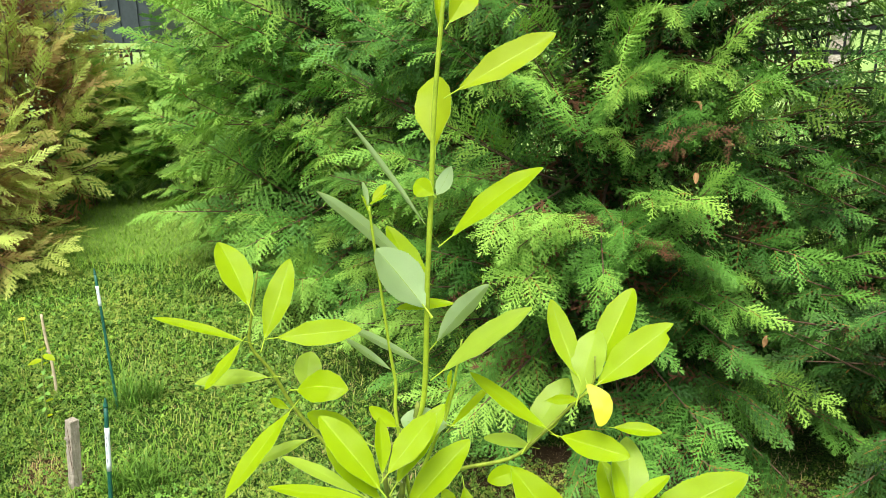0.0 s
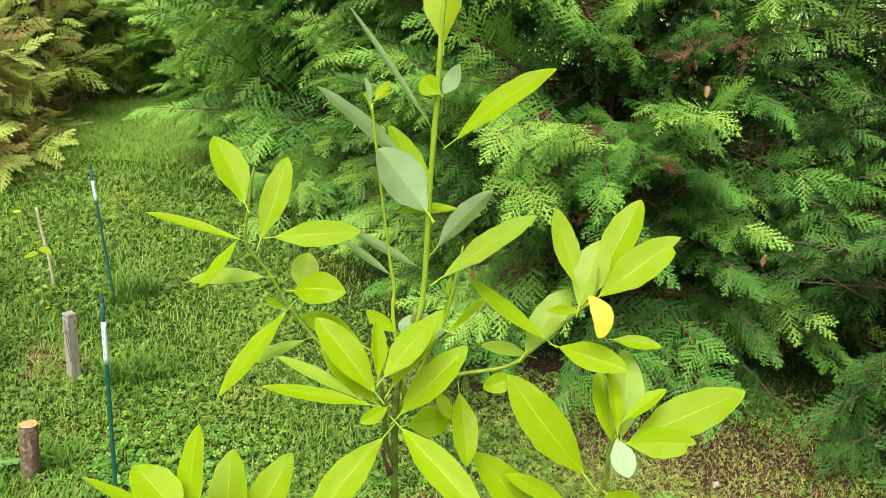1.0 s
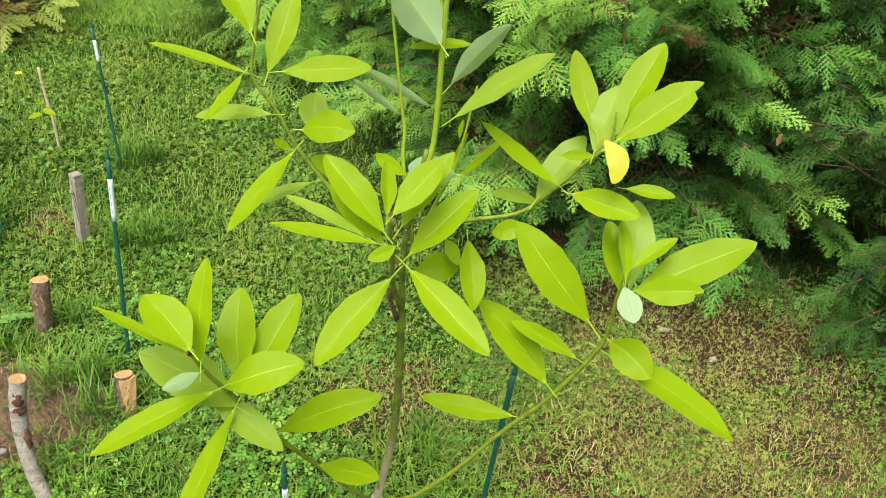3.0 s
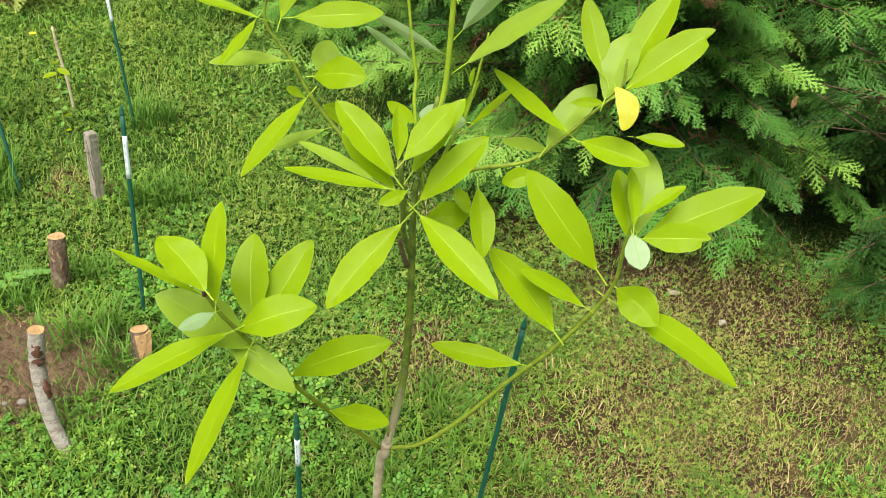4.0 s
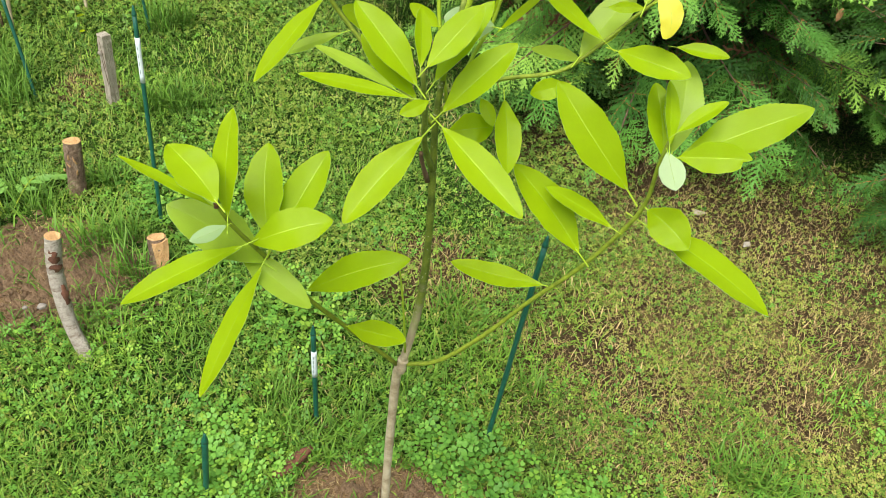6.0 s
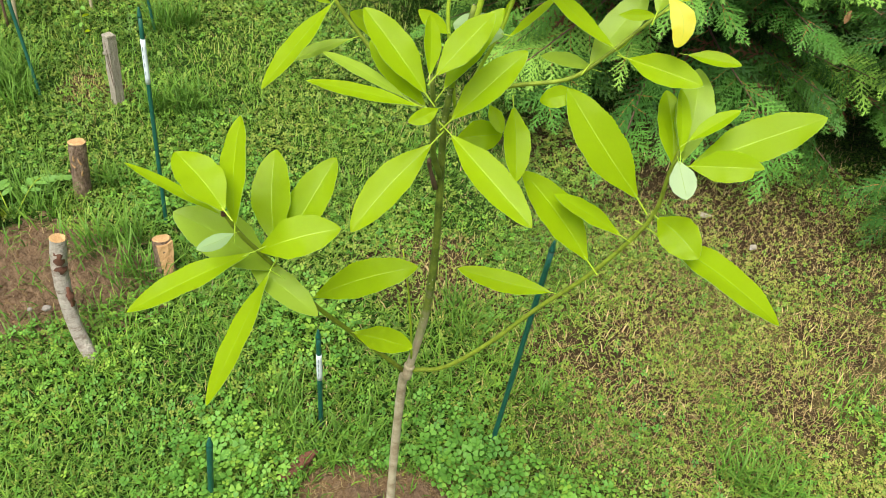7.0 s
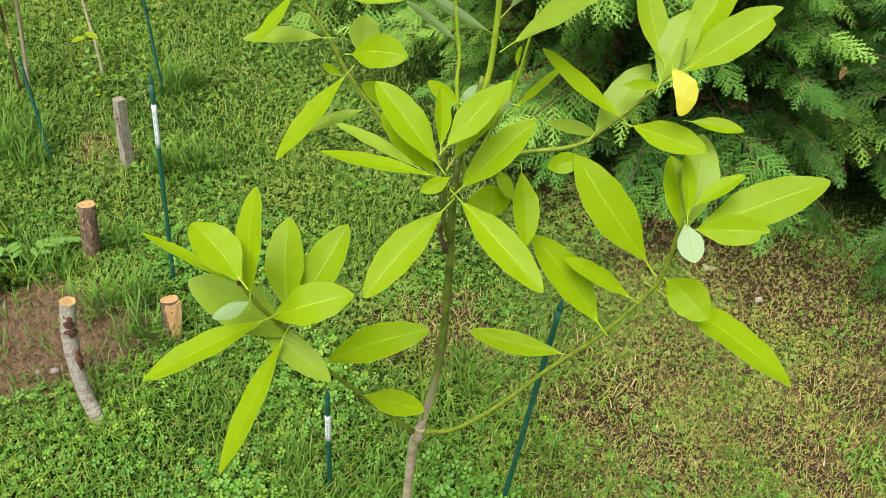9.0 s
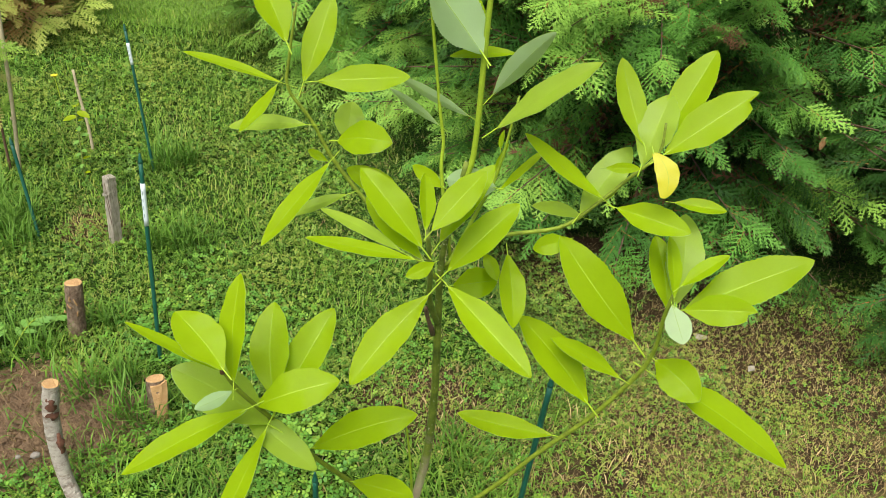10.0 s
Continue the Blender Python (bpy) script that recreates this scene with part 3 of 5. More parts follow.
LEAVES["low_right_0/low_right"] = (
    (0.312, 0.860, 0.999, 0.214, 0.905, 1.102, 0.049, -36, 0),
    (0.274, 0.860, 0.892, 0.178, 0.905, 0.981, 0.045, -29, 0),
    (0.305, 0.860, 0.940, 0.219, 0.880, 0.972, 0.026, -14, 0),
    (0.239, 0.880, 0.809, 0.111, 0.885, 0.822, 0.031, -20, 0),
    (0.339, 0.850, 0.982, 0.386, 0.805, 0.968, 0.041, 44, 0),
    (0.343, 0.860, 0.951, 0.488, 0.775, 0.913, 0.044, 5, 0),
    (0.357, 0.850, 1.059, 0.480, 0.870, 1.127, 0.046, 31, 0),
    (0.353, 0.840, 1.065, 0.424, 0.825, 1.084, 0.032, 50, 4),
    (0.344, 0.840, 1.095, 0.392, 0.865, 1.125, 0.019, 6, 0),
)
LEAVES["low_right_1/low_right"] = (
    (0.339, 0.850, 1.055, 0.322, 0.920, 1.107, 0.032, -5, 0),
    (0.349, 0.860, 1.057, 0.354, 0.940, 1.128, 0.041, 9, 6),
    (0.340, 0.840, 1.079, 0.331, 0.890, 1.128, 0.019, 23, 0),
    (0.340, 0.840, 1.070, 0.352, 0.800, 1.050, 0.026, -157, 5),
)
STEMS["trunk"] = ((0.010, 0.930, -0.001), (0.021, 0.920, 0.279), (0.036, 0.905, 0.532), (0.045, 0.900, 0.570), (0.068, 0.900, 0.704), (0.077, 0.900, 0.830), (0.078, 0.900, 0.957), (0.078, 0.900, 1.025), (0.082, 0.905, 1.077), (0.102, 0.905, 1.185))
STEMS["leader"] = ((0.083, 0.905, 1.085), (0.094, 0.905, 1.147), (0.109, 0.905, 1.195), (0.115, 0.900, 1.339), (0.120, 0.900, 1.437), (0.124, 0.900, 1.528), (0.131, 0.900, 1.607), (0.136, 0.900, 1.656))
STEMS["cluster_shoot"] = ((0.077, 0.898, 0.962), (0.071, 0.870, 1.015), (0.074, 0.840, 1.082), (0.073, 0.820, 1.143))
STEMS["low_left"] = ((0.038, 0.900, 0.569), (-0.025, 0.860, 0.680), (-0.064, 0.810, 0.784), (-0.094, 0.765, 0.890), (-0.113, 0.725, 0.972), (-0.122, 0.710, 1.015))
STEMS["low_right"] = ((0.051, 0.900, 0.573), (0.105, 0.890, 0.607), (0.168, 0.885, 0.685), (0.224, 0.880, 0.773), (0.280, 0.870, 0.858), (0.322, 0.860, 0.943), (0.336, 0.855, 0.990), (0.337, 0.850, 1.044), (0.340, 0.845, 1.080))
STEMS["up_right"] = ((0.078, 0.905, 1.040), (0.138, 0.910, 1.087), (0.211, 0.910, 1.110), (0.245, 0.910, 1.141), (0.281, 0.910, 1.184), (0.305, 0.910, 1.214), (0.307, 0.915, 1.247))
STEMS["up_left"] = ((0.077, 0.905, 1.019), (0.010, 0.920, 1.082), (-0.033, 0.930, 1.126), (-0.059, 0.930, 1.163), (-0.079, 0.925, 1.209), (-0.101, 0.920, 1.246), (-0.097, 0.920, 1.283), (-0.085, 0.920, 1.341))
STEMS["thin_shoot"] = ((0.089, 0.910, 1.050), (0.072, 0.925, 1.155), (0.072, 0.930, 1.195), (0.066, 0.930, 1.240), (0.051, 0.930, 1.375), (0.047, 0.930, 1.418))
STEMS["side_shoot"] = ((0.084, 0.905, 1.039), (0.119, 0.920, 1.122), (0.132, 0.930, 1.150), (0.141, 0.930, 1.190), (0.152, 0.935, 1.255))
STEMS["sucker"] = ((0.051, 0.895, 0.609), (0.051, 0.880, 0.690), (0.047, 0.870, 0.781), (0.039, 0.865, 0.859))
sapling = thing("sapling", (0.010, 0.930, 0.0), "young broadleaf sapling with glossy yellow-green leaves on thin stems", "sapling")
TRUNK_AT = STEMS["trunk"]
trunk = part("trunk", tube("trunk", [(0.010, 0.931, -0.03)] + list(TRUNK_AT), 0.0100, 0.0030, TRUNK_BARK, 12, 6, 0.05, 2, 0.8), sapling, "grey-brown lower stem turning olive green higher up")
part("branch_collar", tube("branch_collar", [Vector(TRUNK_AT[3]) + Vector((-0.002, 0, -0.016)), Vector(TRUNK_AT[3]) + Vector((0, -0.001, 0)), Vector(TRUNK_AT[3]) + Vector((0.003, 0, 0.016))], 0.0086, 0.0080, TRUNK_BARK, 10, 4, 0.10, 4), sapling, "knobbly grey fork of the trunk")
stub = part("pruned_stub", tube("pruned_stub", [(0.073, 0.893, 0.945), (0.066, 0.882, 0.985), (0.066, 0.876, 1.000)], 0.0032, 0.0026, CONIFER_BARK, 7, 3, 0.15, 5), sapling, "dark dead stub beside the stem")
BRANCHES = {}
for title, r0, r1, mat in (("leader", 0.0038, 0.0022, SHOOT_BARK), ("cluster_shoot", 0.0042, 0.0026, GREEN_BARK), ("low_left", 0.0038, 0.0024, OLIVE_BARK), ("low_right", 0.0037, 0.0024, OLIVE_BARK),
                           ("up_right", 0.0030, 0.0013, OLIVE_BARK), ("up_left", 0.0030, 0.0014, OLIVE_BARK), ("thin_shoot", 0.0024, 0.0014, SHOOT_BARK), ("side_shoot", 0.0026, 0.0013, SHOOT_BARK), ("sucker", 0.002, 0.001, SHOOT_BARK)):
    BRANCHES[title] = part("branch", tube("branch", STEMS[title], r0, r1, mat, 8, 5, 0.05, len(title)), sapling)
for title, rows in LEAVES.items():
    home = title.split("/")[1]
    for n, row in enumerate(rows):
        add_leaf(n, row, BRANCHES[home])

# ---- conifers ----
def spray_pattern(seed, twigs, reach, angle, subs, sub_len, sub_angle, width, sag, fold=0.25):
    """One fern-like spray, one long, along +y: pointed slips as arrays (n, 3, 3) with their run from foot to tip (n, 3)."""
    rnd = random.Random(seed)
    slips, runs = [], []

    def slip(a, d, length, w, run0, run1, z0, z1):
        n = (-d[1] * w * 0.5, d[0] * w * 0.5)
        b = (a[0] + d[0] * length, a[1] + d[1] * length)
        slips.append(((a[0] - n[0], a[1] - n[1], z0), (a[0] + n[0], a[1] + n[1], z0), (b[0], b[1], z1)))
        runs.append((run0, run0, run1))

    def drop(x, y):
        return -sag * y * y - fold * abs(x) * (0.6 + 0.8 * abs(x))

    bow = rnd.uniform(-0.12, 0.12)
    for k in range(3):
        slip((bow * (k / 3) ** 2, k / 3), (0.3 * bow, 1), 0.42, width * 1.1, k / 5, (k + 1) / 5, drop(0, k / 3), drop(0, k / 3 + 0.4))
    for k in range(twigs):
        s = 0.05 + 0.93 * (k / (twigs - 1))
        side = 1 if k % 2 else -1
        a = radians(angle * (1.15 - 0.4 * s) + rnd.uniform(-8, 8)) * side
        length = reach * (1 - s) ** 0.7 * rnd.uniform(0.72, 1.15) * (0.55 + 0.45 * min(1, s * 5)) + 0.07
        x0, tilt = bow * s * s, rnd.uniform(-0.22, 0.12)
        d = (math.sin(a), math.cos(a))
        slip((x0, s), d, length, width * 1.25, s * 0.6, min(1, s * 0.6 + 0.4), drop(0, s), drop(d[0] * length, s + d[1] * length) + tilt * length)
        n = max(2, round(subs * length / reach))
        for j in range(n):
            u = (j + 0.4) / (n + 0.2)
            px, py = x0 + d[0] * length * u, s + d[1] * length * u
            for other in (1, -1):
                b = a * (1 - 0.15 * u) + radians(sub_angle + rnd.uniform(-9, 9)) * other
                e = (math.sin(b), math.cos(b))
                long = sub_len * (1.15 - 0.6 * u) * rnd.uniform(0.65, 1.25)
                z = drop(px, py) + tilt * length * u
                slip((px, py), e, long, width * 1.3, s * 0.6 + 0.3 * u, min(1.0, s * 0.6 + 0.3 * u + 0.35), z, z - long * rnd.uniform(-0.1, 0.45))
    return np.array(slips), np.array(runs)


CYPRESS_SPRAYS = [spray_pattern(n, 14, 0.44, 46, 5, 0.105, 34, 0.031, 0.30) for n in range(8)]
COARSE_SPRAYS = [spray_pattern(40 + n, 9, 0.48, 46, 4, 0.13, 38, 0.030, 0.25) for n in range(3)]
CEDAR_SPRAYS = [spray_pattern(20 + n, 14, 0.30, 36, 5, 0.095, 30, 0.024, 0.10, 0.15) for n in range(4)]


def crown_mesh(name, placed, patterns, mat, seed):
    """placed: (foot, along, normal, size, tone) of each spray."""
    rnd = random.Random(seed)
    verts, tones = [], []
    for foot, along, normal, size, tone in placed:
        slips, runs = patterns[rnd.randrange(len(patterns))]
        y = along.normalized()
        z = (normal - y * normal.dot(y)).normalized()
        x = y.cross(z)
        m = np.array((x, y, z)) * size
        verts.append((slips.reshape(-1, 3) * (1 if rnd.random() < 0.5 else (-1), 1, 1)) @ m + np.array(foot))
        tint = np.full(runs.size, min(tone, 0.9))
        if mat is CYPRESS and rnd.random() < 0.4:
            tint[:6] = 1.0  # the brown twig that carries the spray
        tones.append(np.stack([tint, runs.ravel()], 1))
    return soup(name, np.concatenate(verts), np.concatenate(tones), mat, 3)


def conifer(place, height, radius, boughs, sprays, size, seed, label, mat, patterns, tone=(0.1, 0.8), face=(-180, 180), low=0.05, lift=(-8, 28), group="", dead=0, trunk_r=0.06, power=0.5, dense=2.2, inner=420, withered=(), clear=0.05):
    """A conifer from its trunk, boughs that reach the crown's outline, and flat sprays along their outer part."""
    rnd = random.Random(seed)
    x0, y0 = place
    z0 = ground_z(x0, y0)
    tree = thing("conifer", (x0, y0, z0), label, "conifer tree", group)
    part("trunk", tube("trunk", [(x0, y0, z0 - 0.05), (x0 + 0.02, y0, z0 + height * 0.4), (x0, y0 + 0.03, z0 + height * 0.97)], trunk_r, 0.01, CONIFER_BARK, 10, 5, 0.06, seed), tree)
    wood, placed, dry, hidden = [], [], [], []
    for k in range(boughs):
        share = (k + rnd.random()) / boughs
        h = low + (dense - low) * share / 0.88 if share < 0.88 else dense + (height * 0.95 - dense) * (share - 0.88) / 0.12
        az = radians(rnd.uniform(*face))
        out = Vector((math.sin(az), -math.cos(az), 0))
        reach = radius * (1 - h / height) ** power * rnd.uniform(0.74, 1.07) + 0.06
        reach *= 1 + 0.10 * math.sin(3.1 * az + 2.3 * h + seed)
        rise = radians(rnd.uniform(*lift) - (14 if h < 0.5 else 0))
        base = Vector((x0, y0, z0 + h - reach * math.tan(rise) * 0.55))
        base.z = max(base.z, z0 + 0.03)
        tip = Vector((x0, y0, z0 + h)) + out * reach + Vector((0, 0, reach * math.tan(rise) * 0.45))
        tip.z = max(tip.z, ground_z(tip.x, tip.y) + clear)
        bend = (base + tip) / 2 + Vector((rnd.uniform(-0.06, 0.06), rnd.uniform(-0.06, 0.06), -0.05 * reach))
        bend.z = max(bend.z, z0 + 0.05)
        line = spline([base, bend, tip], 6)
        wood.append((*tube_data(line, 0.004 + 0.004 * reach, 0.0016, 4, 1), 0))
        way = (tip - bend).normalized()
        across = way.cross(Vector((0, 0, 1))).normalized()
        plane = (out * rnd.uniform(0.25, 1.0) + Vector((0, 0, rnd.uniform(0.25, 1.0))) + across * rnd.uniform(-0.5, 0.5)).normalized()
        limb = (plane.cross(way)).normalized()
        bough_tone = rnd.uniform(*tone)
        n = max(5, round(sprays * (0.5 + 0.5 * reach / radius)))
        frond = min(0.62, reach * 0.62) / reach
        for j in range(n):
            u = 1 - frond * (1 - (j + 0.35 * rnd.random()) / (n - 1)) if j < n - 1 else 1.0
            q = min(1.0, u) * (len(line) - 1)
            i = min(len(line) - 2, int(q))
            side = 1 if j % 2 else -1
            v = (u - 1 + frond) / frond
            foot = line[i].lerp(line[i + 1], q - i) + plane * rnd.uniform(-0.03, 0.03)
            swing = radians(rnd.uniform(38, 66)) * (1 - 0.55 * v) if j < n - 1 else 0.0
            along = way * math.cos(swing) + limb * side * math.sin(swing) + Vector((0, 0, rnd.uniform(-0.28, 0.12)))
            normal = plane + Vector((rnd.uniform(-0.4, 0.4), rnd.uniform(-0.4, 0.4), rnd.uniform(-0.3, 0.4)))
            s = size * rnd.uniform(0.75, 1.2) * (1.2 - 0.45 * v)
            foot.z = max(foot.z, ground_z(foot.x, foot.y) + 0.03)
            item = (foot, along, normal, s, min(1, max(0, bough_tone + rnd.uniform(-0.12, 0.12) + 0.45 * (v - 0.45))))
            (dry if dead and v < 0.4 and rnd.random() < dead * 2 else placed if h < dense else hidden).append(item)
    # the crown's inside, all round: shade painted by lowest tones, some sprays dead brown
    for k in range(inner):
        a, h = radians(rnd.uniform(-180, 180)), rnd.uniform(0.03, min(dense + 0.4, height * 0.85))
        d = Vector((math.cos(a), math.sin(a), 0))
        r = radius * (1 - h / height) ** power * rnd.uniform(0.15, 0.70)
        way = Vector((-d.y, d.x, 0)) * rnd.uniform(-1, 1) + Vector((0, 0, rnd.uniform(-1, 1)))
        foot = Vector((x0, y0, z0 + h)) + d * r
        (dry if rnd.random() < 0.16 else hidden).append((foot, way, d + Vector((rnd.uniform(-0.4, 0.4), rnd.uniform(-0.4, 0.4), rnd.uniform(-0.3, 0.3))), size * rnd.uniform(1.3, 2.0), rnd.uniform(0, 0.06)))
    for spot in withered:
        for k in range(9):
            way = Vector((rnd.uniform(-1, 1), rnd.uniform(-0.6, 0.3), rnd.uniform(-1, 0.4)))
            dry.append((Vector(spot) + Vector((rnd.gauss(0, 0.02), rnd.gauss(0, 0.02), rnd.gauss(0, 0.015))), way, Vector((rnd.uniform(-1, 1), -1, 0.4)), rnd.uniform(0.03, 0.065), 0.5))
    part("branchwood", joined("branchwood", wood, [CONIFER_BARK]), tree)["kind"] = "stuff"
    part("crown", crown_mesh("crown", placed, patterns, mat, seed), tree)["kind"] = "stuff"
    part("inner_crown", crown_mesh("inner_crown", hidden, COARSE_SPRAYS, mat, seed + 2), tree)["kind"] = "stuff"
    if dry:
        part("dead_sprays", crown_mesh("dead_sprays", dry, COARSE_SPRAYS, DEAD_SPRAY, seed + 1), tree, "dead rust-brown inner sprays")["kind"] = "stuff"
    return tree


WITHERED = ((0.44, 2.40, 0.99), (0.84, 2.48, 1.25), (0.70, 2.43, 1.21), (0.69, 2.40, 0.90))
HEDGE = "row of cypress trees"
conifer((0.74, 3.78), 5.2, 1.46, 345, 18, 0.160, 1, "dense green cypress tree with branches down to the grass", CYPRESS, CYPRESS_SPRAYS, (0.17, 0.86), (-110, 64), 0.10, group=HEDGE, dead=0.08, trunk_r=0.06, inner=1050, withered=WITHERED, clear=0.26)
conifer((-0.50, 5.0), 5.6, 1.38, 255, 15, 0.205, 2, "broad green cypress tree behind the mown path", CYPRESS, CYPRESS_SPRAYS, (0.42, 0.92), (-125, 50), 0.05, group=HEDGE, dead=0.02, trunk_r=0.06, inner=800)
# low tone range puts the shade at this hedge end into the foliage colour
conifer((2.18, 2.98), 2.15, 1.25, 135, 15, 0.150, 3, "low dark green cypress, shade deepening its tones, with feathery pale tips", CYPRESS, CYPRESS_SPRAYS, (0.0, 0.26), (-130, 20), 0.12, group=HEDGE, dead=0.06, trunk_r=0.045, dense=1.4, inner=650, clear=0.13)
CEDARS = "bronzed cedars at the path's edge"
conifer((-3.40, 5.40), 2.5, 1.02, 165, 9, 0.26, 4, "bronzed cedar with brown and yellow-green foliage", BRONZE, CEDAR_SPRAYS, (0.05, 0.95), (-140, 120), 0.2, (10, 45), group=CEDARS, dead=0.03, trunk_r=0.04, dense=1.6, inner=110)
conifer((-3.00, 6.15), 1.05, 0.60, 90, 10, 0.22, 7, "small green cedar growing against a black fence", GREEN_CEDAR, CEDAR_SPRAYS, (0.1, 0.9), (-140, 100), 0.15, (5, 40), group=CEDARS, trunk_r=0.025, dense=0.9, inner=60)
conifer((-2.90, 4.15), 0.88, 0.56, 80, 11, 0.21, 5, "low yellow-green cedar with feathery plumes", BRONZE, CEDAR_SPRAYS, (0.2, 0.75), (-180, 180), 0.05, (0, 35), group=CEDARS, trunk_r=0.02, dense=0.8, inner=40)
conifer((-2.30, 6.15), 1.08, 0.66, 110, 10, 0.22, 6, "small green cedar with fresh pale tips", GREEN_CEDAR, CEDAR_SPRAYS, (0.2, 1.0), (-140, 100), 0.15, (5, 40), group=CEDARS, trunk_r=0.025, dense=0.9, inner=60)

# ---- stakes, posts and stumps ----
def rod(name, foot, top, r0, r1, mat, seed, steps=3, rough=0.03, sides=10):
    a, b = Vector(foot), Vector(top)
    mid = a.lerp(b, 0.5)
    return tube(name, [a, mid, b], r0, r1, mat, sides, steps, rough, seed)


def garden_stake(foot, top, radius, label_at=None, seed=0):
    """A green plastic-coated stake with ridges, a pointed cap and, on some, a white label round it."""
    a, b = Vector(foot), Vector(top)
    st = thing("garden_stake", foot, "green plastic-coated garden stake" + (" with a white label near its top" if label_at else " standing in the grass"), "garden stake", "garden stakes")
    deep = a - (b - a).normalized() * 0.06
    part("shaft", rod("shaft", deep, b, radius, radius, STAKE_GREEN, seed, 8, 0.05), st)
    way = (b - a).normalized()
    part("cap", tube("cap", [b - way * 0.004, b + way * 0.008, b + way * 0.02], radius * 1.18, radius * 0.35, STAKE_GREEN, 10, 3, 0, seed), st)
    side = way.cross(Vector((0, 1, 0))).normalized()
    for k in range(max(2, int((b - a).length / 0.035))):
        at = a + way * (0.035 * k + 0.01)
        if (at - b).length < 0.01 or (label_at and label_at[0] < (b - at).length < label_at[1]):
            continue
        ang = 2.4 * k
        n = (side * math.cos(ang) + way.cross(side) * math.sin(ang)) * radius
        part("nub", tube("nub", [at + n * 0.7, at + n * 1.0, at + n * 1.28], radius * 0.3, radius * 0.12, STAKE_GREEN, 5, 1), st)
    if label_at:
        lab = part("label_sleeve", rod("label_sleeve", b - way * label_at[1], b - way * label_at[0], radius * 1.12, radius * 1.12, LABEL_WHITE, seed, 3, 0.02, 14), st, "white paper label")
        view = Vector((0, -1, 0.5)).normalized()
        view = (view - way * view.dot(way)).normalized()
        for k in range(4):
            c = b - way * (label_at[0] + (label_at[1] - label_at[0]) * (0.2 + 0.18 * k)) + view * radius * 1.12
            part("print_bar", rod("print_bar", c - way * 0.005, c + way * 0.005, 0.0011, 0.0011, PRINT_GREY, k, 1, 0, 5), lab)
    return st


garden_stake((-1.321, 2.743, 0.069), (-1.375, 2.82, 0.620), 0.0056, (0.05, 0.13), 1)
garden_stake((-0.815, 1.701, 0.043), (-0.790, 1.760, 0.664), 0.0056, (0.06, 0.18), 2)
garden_stake((-0.197, 1.147, 0.010), (-0.191, 1.160, 0.308), 0.0056, (0.055, 0.135), 3)
garden_stake((0.200, 1.186, -0.011), (0.252, 1.211, 0.597), 0.0058, None, 4)
garden_stake((-0.366, 0.906, 0.019), (-0.345, 0.921, 0.22), 0.0064, None, 5)
garden_stake((-1.479, 2.198, 0.077), (-1.530, 2.26, 0.40), 0.0058, None, 6)


def cut_post(name, foot, top, r0, r1, bark, label, seed, sides=12, rough=0.09, square=False, bend=(0, 0, 0)):
    a, b = Vector(foot), Vector(top)
    ob = thing(name, foot, label, name.replace("_", " "))
    mid = a.lerp(b, 0.5) + Vector(bend)
    way = (b - mid).normalized()
    down = a - Vector((0, 0, 0.04))
    v, f = tube_data([down, a, a.lerp(mid, 0.5) + Vector(bend) * 0.3, mid, mid.lerp(b, 0.5) + Vector(bend) * 0.3, b], r0, r1, sides, 5, rough, seed)
    part("log", mesh_from("log", v, f[:-1], [bark], smooth=not square), ob)
    cut = [c + way * 0.0 for c in v[-sides:]]
    centre = sum((Vector(c) for c in cut), Vector()) / sides
    ring = [centre + (Vector(c) - centre) * 0.86 + way * (0.002 + 0.0022 * math.sin(i * 0.9 + seed)) for i, c in enumerate(cut)]
    k = sides
    faces = [(i, (i + 1) % k, k + (i + 1) % k, k + i) for i in range(k)] + [tuple(range(k, 2 * k))]
    part("cut_face", mesh_from("cut_face", cut + ring, faces, [CUT_WOOD if bark is not WEATHERED else WEATHERED], smooth=False), ob, "pale sawn end" if bark is not WEATHERED else "grey sawn end")
    return ob


cut_post("wooden_post", (-1.220, 2.235, 0.064), (-1.197, 2.240, 0.323), 0.0225, 0.0215, WEATHERED, "short weathered grey wooden post set in the grass", 11, 4, 0.05, square=True)
cut_post("log_stump", (-1.092, 1.753, 0.058), (-1.084, 1.785, 0.232), 0.025, 0.0245, LOG_BARK, "short upright log with rough brown bark and sawn top", 12, 14, 0.035)
cut_post("log_stump", (-0.724, 1.500, 0.038), (-0.732, 1.530, 0.155), 0.026, 0.0245, LOG_BARK, "short sawn log standing at the edge of bare soil", 13, 14, 0.035)
cut_post("crooked_branch_post", (-0.775, 1.196, 0.041), (-0.806, 1.262, 0.372), 0.0155, 0.0185, PALE_BARK, "crooked pale branch set upright with a sawn top", 14, 12, 0.05, bend=(-0.026, 0.003, -0.01))


